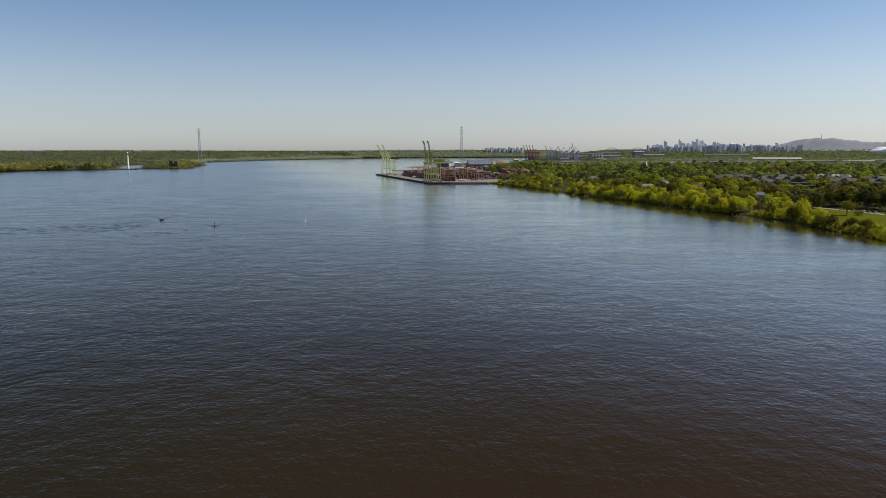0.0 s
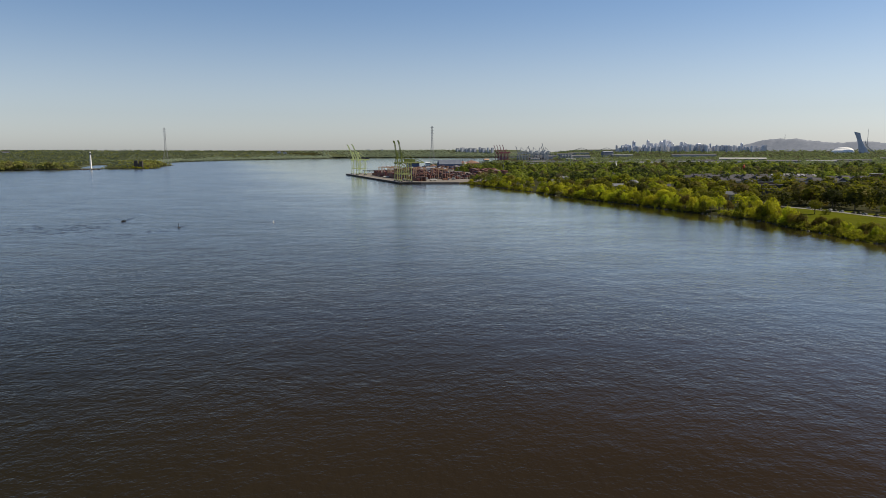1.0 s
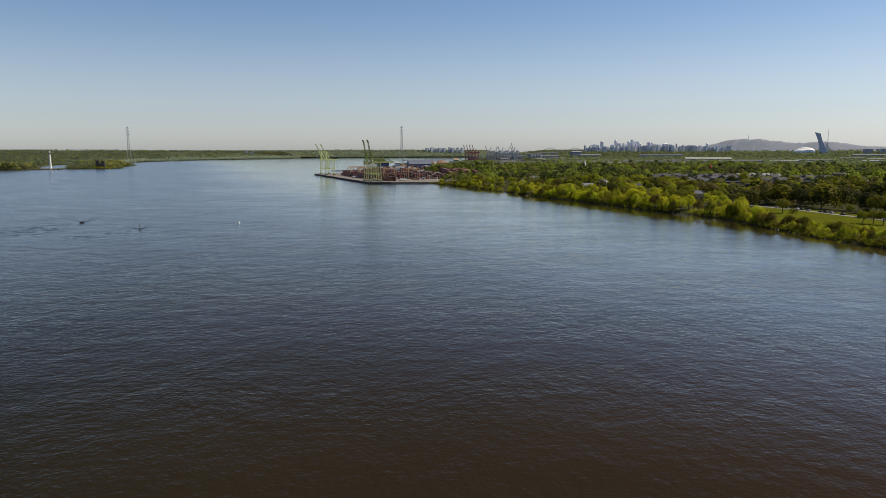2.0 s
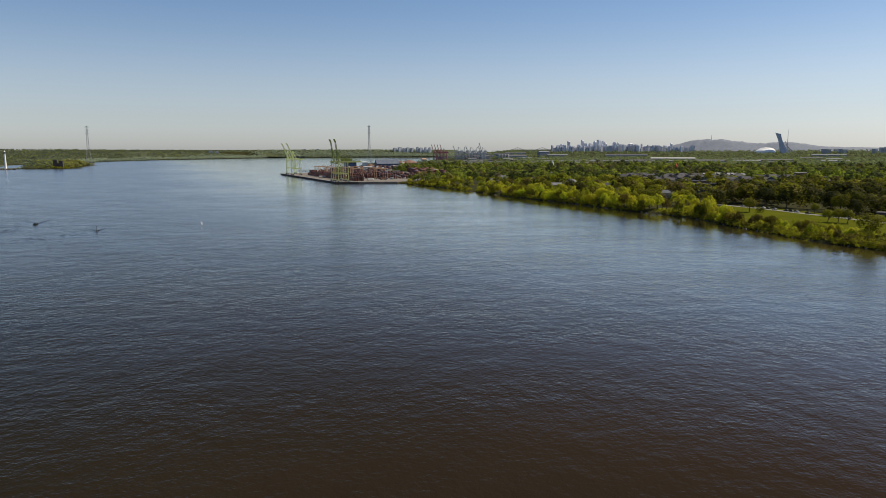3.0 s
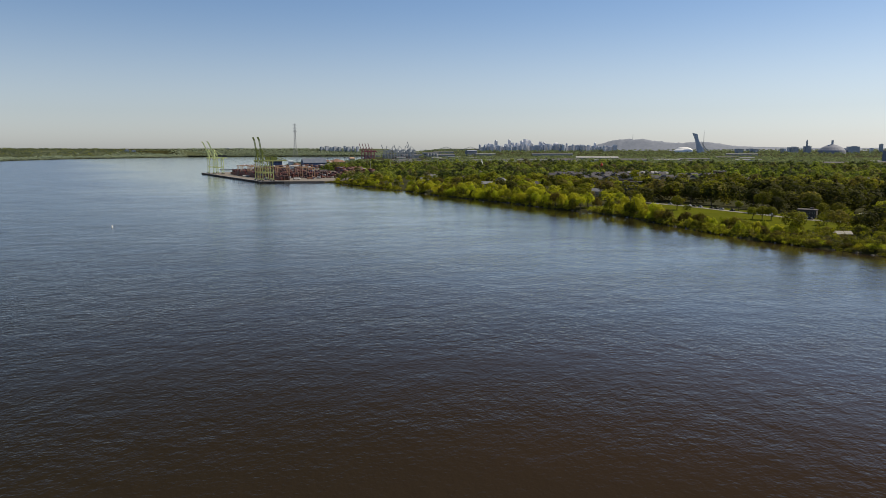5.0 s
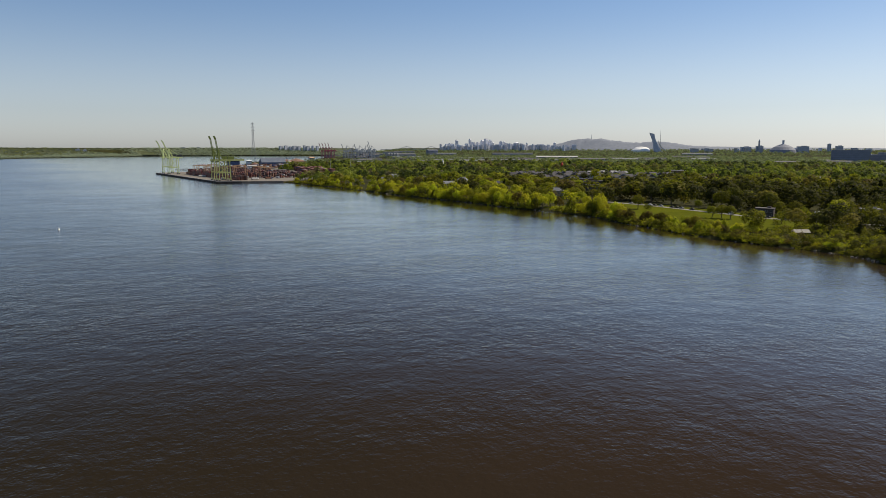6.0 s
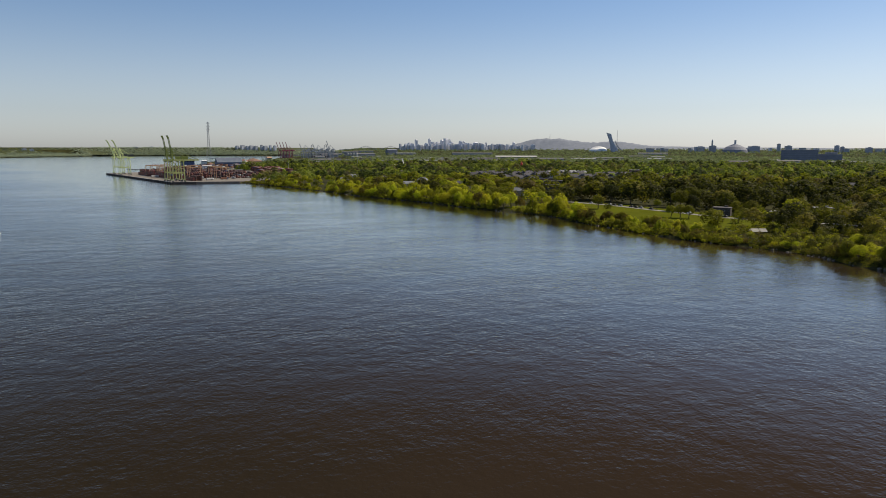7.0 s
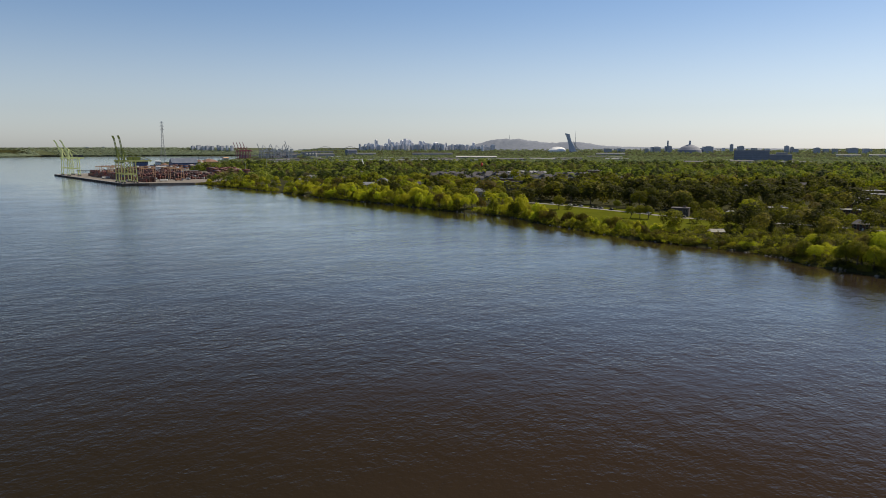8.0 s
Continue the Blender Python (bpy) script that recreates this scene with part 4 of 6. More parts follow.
tall = np.where((y > 2200) & (y < 2345) & (x > -1020), tall * 0.6, tall)
up = y > 3000
woods("left_shore_trees", "hazed yellow-green trees close along the far shore", x[~up], y[~up], tall[~up], rng.choice([0, 1, 2], np.sum(~up), p=[0.3, 0.4, 0.3]), 60, 0.115, 33, spread=1.15, stock_of=HAZED_BANK_LEAF)
woods("upper_shore_trees", "haze-pale green trees along the upper river shore", x[up], y[up], tall[up] * 0.8, rng.choice([0, 1], np.sum(up)), 40, 0.12, 35, stock_of=HAZED_PALE_LEAF)
x = rng.uniform(-900, 1000, 6200)
y = np.interp(x, LEFT_X[14:], LEFT_Y[14:]) + 3 + rng.exponential(80, len(x))
keep = (y < 4930) & (np.hypot(x, y) < 4950)
x, y = x[keep], y[keep]
woods("upstream_woods", "haze-dulled green woods at the head of the river", x, y, rng.uniform(6, 10, len(x)), rng.choice([0, 1], len(x)), 34, 0.12, 34, spread=2.0, stock_of=HAZED_PALE_LEAF)
x = np.concatenate([rng.uniform(-880, -805, 40), rng.uniform(-1000, -930, 16), rng.uniform(-960, -880, 30)])
y = np.concatenate([rng.uniform(2226, 2240, 40), rng.uniform(2140, 2160, 16), rng.uniform(2640, 2670, 30)])
woods("islet_scrub", "low green scrub on the stony islets", x, y, np.concatenate([rng.uniform(4, 9, 40), rng.uniform(2, 4, 16), rng.uniform(5, 11, 30)]), rng.choice([0, 1, 2], len(x)), 110, 0.08, 4, kinds=("bush",))


my, mu = np.meshgrid(np.linspace(1640, 4700, 90), np.linspace(0, 1, 50), indexing="ij")
mx = np.interp(my, LEFT_Y, LEFT_X) - 22 - mu * 2600
meadow = new("meadow", sheet("meadow", np.stack([mx, my, land_z(mx, my) + 0.2], -1).reshape(-1, 3), grid_faces(90, 50), MEADOW, True))
tagged(meadow, "hazed green meadow behind the far river bank", "meadow", kind="structure")
ux, uu = np.meshgrid(np.linspace(-900, 980, 60), np.linspace(0, 1, 10), indexing="ij")
uy = np.interp(ux, LEFT_X[14:], LEFT_Y[14:]) + 10 + uu * 190
upper = new("upper_meadow", sheet("upper_meadow", np.stack([ux, uy, land_z(ux, uy) + 0.25], -1).reshape(-1, 3), grid_faces(60, 10)[:, ::-1], MEADOW, True))
tagged(upper, "hazed meadow at the head of the river", "meadow", kind="structure")
strip("field", [(-1760, 2440), (-1330, 2520)], 190, STRAW, "pale dry meadow behind the shore trees", 0.4)
strip("field", [(-1960, 3000), (-1400, 3080)], 260, STRAW, "pale dry meadow behind the shore trees", 0.4)
strip("field", [(-1250, 2420), (-1010, 2450)], 60, STRAW, "pale dry meadow behind the shore trees", 0.4)


def apartment(x, y, w, d, h, wall, label, rz=0.0, cap=0.0, name="apartment_block", glazing=None):
    """A far block with storeys of windows, a parapet and a plant room."""
    t = thing(name, at_ground(x, y, rz, 1.0), label, "building", "far buildings")
    part("wall", made(block, 0, 0, 0, w, d, h), wall, t)
    part("parapet", made(block, 0, 0, h, w + 0.8, d + 0.8, 1.2), CONCRETE, t)
    if cap:
        part("plant_room", made(block, w * 0.1, 0, h + 1.2, w * 0.45, d * 0.5, cap), wall, t)
    bm = bmesh.new()
    for k in range(max(2, int(h / 6))):
        block(bm, 0, -d / 2 - 0.1, 2 + k * 6, w * 0.92, 0.3, 2.2)
    part("window_bands", bm, glazing or GLASS, t)
    KEEP_CLEAR.append((x, y, max(w, d) * 0.6))


for az, w, h in ((-30.0, 44, 15), (-29.0, 40, 15), (-10.2, 24, 11), (-9.75, 22, 11), (-2.0, 18, 8), (-3.1, 30, 6)):
    x, y = polar(az, 4650 if az < -9 else 4900)
    apartment(x, y, w, 18, h, HAZED_BLUE if az > -11 else BRICK_DARK, "distant apartment block above the trees", rz=-az, cap=3, glazing=HAZED_BLUE)
for x, y, w, rz in ((-1172, 2136, 7, 20), (-1188, 2128, 10, 12), (-1106, 3500, 14, 18), (-1094, 3490, 9, 18)):
    shed(at_ground(x, y, rz), w, 6, 3.5, WHITE, WHITE, "small white boathouse at the water's edge", pitch=0.35, name="boathouse", doors=1)


# ---- the distant town ----
def tower(x, y, w, d, h, rz, crown):
    t = thing("office_tower", at_ground(x, y, rz, 1.0), "high-rise of the downtown skyline, hazed blue-grey", "skyscraper", "downtown towers")
    part("shaft", made(block, 0, 0, 0, w, d, h * (0.9 if crown else 1.0)), HAZED_TOWER, t)
    if crown == 1:
        part("crown", made(block, 0, 0, h * 0.9, w * 0.7, d * 0.7, h * 0.1), HAZED_TOWER, t)
    elif crown == 2:
        part("crown", made(block, 0, 0, h * 0.9, w, d, h * 0.1, 0.35), HAZED_TOWER, t)
    bm = bmesh.new()
    for k in range(4):
        block(bm, w * (k / 4 - 0.375), -d / 2 - 0.2, 4, w * 0.06, 0.5, h * 0.82)
    part("window_strips", bm, HAZED_BLUE, t)


SKYLINE = ((17.36, 22, 78), (17.63, 29, 85), (18.17, 20, 107), (18.52, 33, 71), (18.97, 26, 82), (19.24, 18, 113), (19.49, 22, 90), (19.88, 33, 90),
           (20.24, 26, 104), (20.53, 30, 112), (20.85, 22, 106), (21.08, 15, 90), (21.40, 30, 75), (21.72, 22, 97), (21.99, 15, 96), (22.20, 18, 83),
           (22.52, 33, 79), (22.97, 41, 90), (23.50, 30, 76), (23.80, 11, 87), (24.09, 30, 72), (24.80, 41, 76), (25.55, 59, 69), (26.01, 15, 91))
for i, (az, w, top) in enumerate(SKYLINE):
    x, y = polar(az, 4600 + (i % 3) * 25)
    z = float(land_z(x, y)) - 1
    tower(x, y, w * 0.74, min(w, 24) * 0.74, top - z, -az + 32 + (i * 13) % 24, i % 3)
low = np.random.default_rng(8)
for i in range(80):
    az = 16.9 + i * 0.135 + low.uniform(-0.06, 0.06)
    x, y = polar(az, 4520 + low.uniform(0, 60))
    w = low.uniform(9, 24)
    z = float(land_z(x, y)) - 1
    tower(x, y, w, w * 0.7, low.uniform(58, 83) - (max(0, az - 24) * 1.2) - z, -az + low.uniform(25, 60), i % 2)
for i, (az, w, top) in enumerate(((4.16, 22, 68), (4.56, 29, 73), (4.89, 16, 64), (5.22, 29, 70), (5.56, 20, 66), (5.98, 13, 75), (6.27, 26, 68), (6.64, 13, 72), (6.99, 17, 70))):
    x, y = polar(az, 4880)
    z = float(land_z(x, y)) - 1
    apartment(x, y, w * 0.95, 16, 59.0 + (top - 64) * 0.66 - z, HAZED_BLUE, "riverside apartment tower far upstream, hazed blue-grey", rz=-az + 35, cap=2, glazing=HAZED_BLUE)
for az, w, top in ((41.12, 41, 65), (43.97, 70, 63), (45.63, 13, 75), (46.26, 38, 65), (49.34, 20, 67), (49.67, 17, 60), (40.19, 63, 60), (51.29, 32, 56.5), (53.52, 52, 56)):
    x, y = polar(az, 4320)
    z = float(land_z(x, y)) - 1
    apartment(x, y, w * 0.85, 20, top - z, HAZED_BLUE, "distant dark institutional block on the horizon", rz=-az + 28, cap=3, glazing=HAZED_BLUE)


edge = np.random.default_rng(14)
for i in range(28):
    az = edge.uniform(36, 58)
    x, y = polar(az, edge.uniform(4250, 4500))
    z = float(land_z(x, y)) - 1
    apartment(x, y, edge.uniform(10, 34), 16, max(6.0, edge.uniform(49, 55.5) - z), (HAZED_BLUE, HAZED_TOWER, CONCRETE)[i % 3], "small grey building on the horizon", rz=-az + edge.uniform(10, 50), glazing=HAZED_BLUE)


def hospital_spire(az, dist, w, top, wide_dome):
    x, y = polar(az, dist)
    z = float(land_z(x, y))
    t = thing("domed_building" if wide_dome else "bell_tower", pose(x, y, z - 1, 0, 0, -az), "dark domed basilica on the horizon" if wide_dome else "slim tower rising from a horizon building", "church")
    h = top - z
    if wide_dome:
        part("dome", made(lathe, [(72, 0), (66, h * 0.25), (48, h * 0.48), (26, h * 0.64), (8, h * 0.72)], 24), HAZED_NAVY, t)
        part("lantern", made(block, 0, 0, h * 0.68, 11, 11, h * 0.36), HAZED_BLUE, t)
    else:
        part("shaft", made(block, 0, 0, 0, w, w, h * 0.92), HAZED_BLUE, t)
        part("spire", made(block, 0, 0, h * 0.92, w, w, h * 0.14, 0.1), HAZED_BLUE, t)


hospital_spire(41.08, 4300, 9, 99, False)
hospital_spire(42.68, 4300, 12, 96, True)


def stadium():
    """A white-roofed stadium with a leaning tower that narrows and bends forward."""
    x, y = polar(33.75, 4300)
    t = thing("stadium", pose(x, y, float(land_z(x, y)) - 2, 0, 0, -33.75), "white domed stadium with a tall leaning concrete tower", "stadium")
    bm = bmesh.new()
    rings = []
    for k in range(13):
        u = k / 12
        z = u * 112
        cx = 22 - 40 * u ** 0.62 - 6 * u * u
        w = 36 * (1 - u) ** 2.2 + 16 + 13 * u ** 4
        dp = 22 * (1 - u) ** 1.5 + 12
        rings.append([bm.verts.new((cx + i * w / 2, j * dp / 2, z + (3.5 * -i if k == 12 else 0))) for i, j in ((-1, -1), (-0.5, -1.25), (0.5, -1.25), (1, -1), (1, 1), (-1, 1))])
    for p, q in zip(rings, rings[1:]):
        for i in range(6):
            bm.faces.new((p[i], p[(i + 1) % 6], q[(i + 1) % 6], q[i]))
    bm.faces.new(rings[-1])
    part("tower", bm, HAZED_BLUE, t, "leaning grey concrete tower")
    for k, (r, z0) in enumerate(((62, 6), (56, 20))):
        bm = bmesh.new()
        lathe(bm, [(r, 0), (r, 12), (r * 0.93, 20), (r * 0.75, 28), (r * 0.45, 33), (r * 0.1, 35)], 32)
        bmesh.ops.scale(bm, vec=(0.9, 0.6, 0.75 if k == 0 else 1.0), verts=bm.verts)
        bmesh.ops.translate(bm, vec=(-84 + k * 4, k * 40 - 10, 0), verts=bm.verts)
        part("roof_shell", bm, WHITE, t, "white concrete shell roof")
    bm = bmesh.new()
    for k in range(9):
        beam(bm, (14 + k * 0.5, 0, 70 - k * 5), (30 + k * 5, 6, 30 - k * 3), 1.4)
    part("rear_buttress", bm, CONCRETE, t)


stadium()
x, y = polar(28.9, 4778)
t = thing("radio_mast", pose(x, y, 105), "small mast on the hill's flat summit", "mast")
part("pole", made(cone, (0, 0, 0), (0, 0, 32), 2.0, 0.8, 6), STEEL, t)
part("antenna", made(cone, (0, 0, 32), (0, 0, 40), 0.7, 0.2, 5), STEEL, t)
x, y = polar(34.1, 4500)
t = thing("radio_mast", at_ground(x, y), "thin hilltop radio mast", "mast")
part("pole", made(cone, (0, 0, 0), (0, 0, 118), 2.2, 0.8, 6), STEEL, t)
part("antenna", made(cone, (0, 0, 118), (0, 0, 128), 0.7, 0.2, 5), STEEL, t)


def mountain():
    """A low wooded hill with a flat main summit and a second rise."""
    azs = np.linspace(20, 62, 240)
    def hump(top, at, width, power=2):
        return top * np.exp(-np.abs((azs - at) / width) ** power)

    ridge = hump(73, 28.9, 2.4, 3) + hump(20, 26, 1.6) + hump(50, 33.7, 2.2) + hump(14, 31.6, 1.0) + hump(17, 37.5, 3.5) + hump(7, 49, 7) + hump(13, 44, 7)
    ridge = ridge + np.array([noise.noise((a * 3.1, 0.3, 0)) * 1.6 + noise.noise((a * 11, 4.1, 0)) * 1.0 for a in azs])
    cols = []
    for dist, k in ((4560, -0.25), (4620, 0.10), (4680, 0.45), (4730, 0.8), (4775, 1.0), (4830, 0.9), (4900, 0.3)):
        base = float(rise(0, dist)) + 2
        jag = np.array([noise.noise((a * 4, dist * 0.02, 2)) for a in azs])
        cols.append(np.stack([dist * np.sin(np.radians(azs)), dist * np.cos(np.radians(azs)), base + np.maximum(ridge, 0) * k * (1 + 0.1 * jag)], -1))
    v = np.stack(cols, 1)
    ob = new("mountain", sheet("mountain", v.reshape(-1, 3), grid_faces(len(azs), 7), HAZED_HILL, True))
    tagged(ob, "low wooded hill behind the town in painted blue haze", "hill", kind="structure")


mountain()


def bridge():
    """A cantilever truss bridge far upstream."""
    x, y = polar(15.1, 4640)
    z = float(land_z(x, y))
    t = thing("truss_bridge", pose(x, y, z, 0, 0, -15.1), "distant steel cantilever truss bridge over the river", "bridge")
    part("deck", made(beam, (-250, 0, 4), (250, 0, 4), 12, 3), STEEL, t)
    for s in (-80, 80):
        bm = bmesh.new()
        n = 10
        for k in range(n):
            a, b = -1 + 2 * k / n, -1 + 2 * (k + 1) / n
            pa, pb = (s + a * 75, 0, 6 + 20 * (1 - abs(a)) ** 1.4), (s + b * 75, 0, 6 + 20 * (1 - abs(b)) ** 1.4)
            beam(bm, pa, pb, 2.0)
            beam(bm, (pa[0], 0, 4), pa, 0.9)
            beam(bm, (pa[0], 0, 4), pb, 0.8)
        part("truss", bm, STEEL, t)
        part("pier", made(block, s, 0, -30, 9, 12, 34), CONCRETE, t)


bridge()

# ---- sheds and works between the houses and the town ----
for x, y, w, d, h, wall, roof, label in (
        (1332, 2721, 172, 60, 15, CONCRETE, ROOF_PALE, "very long white-roofed warehouse"),
        (1308, 2375, 108, 50, 11, CONCRETE, ROOF_GREY, "grey industrial works with a flat roof"),
        (1422, 2337, 90, 44, 10, CONCRETE, DULL_ROOF, "grey industrial works with a pale roof"),
        (2366, 3167, 150, 50, 12, CONCRETE, DULL_ROOF, "long white-roofed depot among trees"),
        (3157, 2361, 104, 50, 11, CONCRETE, DULL_ROOF, "white-roofed depot among distant trees"),
        (3235, 2250, 100, 50, 12, CONCRETE, DULL_ROOF, "white-roofed depot among distant trees"),
        (1178, 3782, 111, 40, 12, CONCRETE, DULL_ROOF, "pale-roofed shed in the distance"),
        (814, 2540, 170, 30, 8, CONCRETE, DULL_ROOF, "long low railway shed with pale roof"),
        (1014, 2474, 234, 30, 8, CONCRETE, DULL_ROOF, "long low railway shed with pale roof"),
        (813, 2264, 58, 30, 7, CONCRETE, DULL_ROOF, "pale-roofed workshop among trees"),
        (1524, 3654, 223, 50, 12, CONCRETE, ROOF_GREY, "long grey depot in the distance"),
        (2014, 2800, 97, 40, 12, CONCRETE, ROOF_GREY, "grey works with a shallow roof"),
        (1913, 2534, 56, 40, 12, CONCRETE, DULL_ROOF, "pale works with a shallow roof"),
        (1600, 2440, 120, 40, 10, CONCRETE, ROOF_GREY, "grey works with a shallow roof"),
        (1740, 2300, 90, 36, 9, CONCRETE, DULL_ROOF, "grey works with a pale roof"),
        (1130, 2560, 80, 34, 10, BRICK_BROWN, ROOF_GREY, "brown brick works with grey roof"),
        (640, 2300, 70, 30, 9, CONCRETE, ROOF_DARK, "dark-roofed depot near the harbour"),
        (520, 2420, 60, 30, 10, CONCRETE, ROOF_GREY, "grey depot near the harbour"),
        (430, 2250, 60, 26, 9, CONCRETE, DULL_ROOF, "pale depot near the harbour"),
        (1980, 1700, 130, 26, 7, CONCRETE, DULL_ROOF, "low pale sidings shed")):
    shed(at_ground(x, y, -math.degrees(math.atan2(x, y)) + 3), w, d, h * 0.7, wall, roof, label, pitch=0.07)
works = np.random.default_rng(41)
for i in range(34):
    az, dist = works.uniform(17, 50), works.uniform(2150, 3250)
    x, y = polar(az, dist)
    if any(math.hypot(x - cx, y - cy) < r + 45 for cx, cy, r in KEEP_CLEAR):
        continue
    wall, roof, words = ((CONCRETE, ROOF_GREY, "grey works with a shallow grey roof"), (SIDING, DULL_ROOF, "pale works hall with a shallow roof"), (BRICK_BROWN, ROOF_GREY, "brown brick works with grey roof"))[i % 3]
    shed(at_ground(x, y, -az + works.uniform(-8, 14)), works.uniform(50, 130), works.uniform(28, 50), works.uniform(5, 8), wall, roof, words, pitch=0.05)
for i in range(18):
    az, dist = works.uniform(7.5, 19), works.uniform(2350, 3700)
    x, y = polar(az, dist)
    if x < shore_x(y) + 120 or any(math.hypot(x - cx, y - cy) < r + 40 for cx, cy, r in KEEP_CLEAR):
        continue
    wall, roof, words = ((CONCRETE, DULL_ROOF, "grey harbour works with a pale flat roof"), (CONCRETE, ROOF_GREY, "grey depot with a shallow roof"), (BRICK_BROWN, ROOF_GREY, "brown brick works with grey roof"))[i % 3]
    shed(at_ground(x, y, -az + works.uniform(-10, 16)), works.uniform(40, 110), works.uniform(24, 44), works.uniform(6, 10), wall, roof, words, pitch=0.05)
for x, y, w, h in ((620, 3650, 90, 16), (760, 3800, 120, 20), (900, 3950, 90, 22), (1010, 4080, 120, 18), (690, 4050, 100, 18), (560, 3900, 90, 16), (820, 4200, 140, 20)):
    shed(at_ground(x, y, -10), w, 40, h * 0.6, CONCRETE, ROOF_GREY, "grey harbour warehouse far upstream", pitch=0.05)
apartment(1975, 1861, 112, 40, 42, HAZED_NAVY, "large dark windowless factory block", rz=-46, glazing=HAZED_NAVY)
apartment(2093, 1847, 82, 40, 27, HAZED_NAVY, "dark lower wing of a factory", rz=-48, cap=6, glazing=HAZED_NAVY)


# ---- the houses along the streets ----
def house(x, y, rz, w, d, h, wall, roof, style, label, floors=2, name="house"):
    """Walls, roof, chimney, door and windows on the street and river sides."""
    t = thing(name, at_ground(x, y, rz, 0.1), label, "house", "houses")
    part("wall", made(block, 0, 0, -1, w, d, h + 1), wall, t)
    bm = bmesh.new()
    if style == "flat":
        block(bm, 0, 0, h, w + 0.5, d + 0.5, 0.5)
        block(bm, w * 0.2, d * 0.1, h + 0.5, 2.2, 1.8, 1.2)
    else:
        e, r = 0.5, h + min(w, d) * 0.36
        inset = 0 if style == "gable" else min(w, d) * 0.45
        v = [bm.verts.new(p) for p in ((-w / 2 - e, -d / 2 - e, h - 0.1), (w / 2 + e, -d / 2 - e, h - 0.1), (w / 2 + e, d / 2 + e, h - 0.1), (-w / 2 - e, d / 2 + e, h - 0.1), (-w / 2 - e + inset, 0, r), (w / 2 + e - inset, 0, r))]
        for f in ((0, 1, 5, 4), (2, 3, 4, 5), (1, 2, 5), (3, 0, 4), (3, 2, 1, 0)):
            bm.faces.new([v[i] for i in f])
    part("roof", bm, roof, t)
    part("chimney", made(block, w * 0.28, d * 0.1, h, 0.9, 0.9, 0.36 * min(w, d) + 1 if style != "flat" else 1.6), BRICK_BROWN, t)
    pane = mesh_of("window", made(block, 0, 0, 0, 1.2, 0.16, 1.4), GLASS)
    rim = mesh_of("window_frame", made(block, 0, 0.02, -0.15, 1.5, 0.14, 1.6), CONCRETE)
    n = max(2, int(w / 3.2))
    for f in range(floors):
        for k in range(n):
            for side in (-1, 1):
                fr = part("window_frame", rim, None, t)
                fr.location = (w * ((k + 0.5) / n - 0.5), side * (d / 2 + 0.03), 1.0 + f * (h - 0.6) / floors)
                if side > 0:
                    fr.rotation_euler = (0, 0, math.pi)
                part("pane", pane, None, fr).location = (0, -0.04, 0)
    part("door", made(block, w * 0.1, -d / 2 - 0.06, -0.2, 1.1, 0.14, 2.2), WHITE, t)
    KEEP_CLEAR.append((x, y, max(w, d) * 0.5 + (1.5 if name == "row_house" else 2.0)))
    if name == "row_house":
        for gap in (13, 25, 37):
            away = 1 - gap / math.hypot(x, y)
            KEEP_CLEAR.append((x * away, y * away, 7.5))


def row(a, b, n, d, h, wall, roof, style, label, floors=2):
    (x0, y0), (x1, y1) = a, b
    rz = math.degrees(math.atan2(y1 - y0, x1 - x0))
    w = math.hypot(x1 - x0, y1 - y0) / n
    for k in range(n):
        u = (k + 0.5) / n
        swap = style == "gable" and k % 2
        house(x0 + (x1 - x0) * u, y0 + (y1 - y0) * u, rz + (90 if swap else 0), d if swap else w - 0.05, w - 0.05 if swap else d, h + (k % 3) * 0.35, wall, roof, style, label, floors, "row_house")


row((433, 1050), (500, 1022), 8, 11, 7.5, SIDING, ROOF_GREY, "gable", "grey-roofed terrace house among trees")
row((515, 1050), (572, 1026), 7, 11, 8, SIDING, ROOF_GREY, "gable", "pale terrace house with steep roof")
row((450, 1120), (530, 1090), 8, 11, 7.5, SIDING, ROOF_GREY, "gable", "grey-roofed terrace house among trees")
row((548, 1110), (640, 1075), 9, 11, 7.5, CONCRETE, ROOF_GREY, "gable", "grey terrace house with shingle roof")
row((560, 985), (620, 960), 6, 11, 7.5, SIDING, ROOF_GREY, "gable", "grey-roofed terrace house among trees")
row((430, 992), (500, 964), 8, 11, 7.5, SIDING, ROOF_GREY, "gable", "grey-roofed terrace house among trees")
row((480, 1162), (590, 1120), 11, 11, 7.5, CONCRETE, ROOF_GREY, "gable", "grey terrace house with shingle roof")
row((605, 1140), (680, 1110), 8, 11, 7.5, SIDING, ROOF_PALE, "gable", "pale terrace house with steep roof")
row((640, 1042), (700, 1018), 6, 11, 8, CONCRETE, ROOF_GREY, "gable", "grey terrace house with shingle roof")
row((446, 868), (500, 846), 5, 11, 8, BRICK_DARK, ROOF_DARK, "flat", "dark brick flat-roofed terrace house")
row((505, 880), (560, 858), 5, 11, 7.5, BRICK_BROWN, ROOF_DARK, "flat", "brown brick flat-roofed terrace house")
row((470, 940), (540, 912), 6, 11, 7.5, BRICK_BROWN, ROOF_GREY, "flat", "brown brick flat-roofed terrace house")
row((560, 930), (620, 905), 5, 11, 7.5, BRICK_DARK, ROOF_GREY, "flat", "dark brick flat-roofed terrace house")
house(410, 774, -22, 15, 11, 9, BRICK_DARK, ROOF_DARK, "flat", "dark brick house with white-framed windows", 3)
house(397, 484, -50, 13, 9, 6.5, BRICK_DARK, ROOF_DARK, "flat", "black-clad flat-roofed house beside the park road", 2)
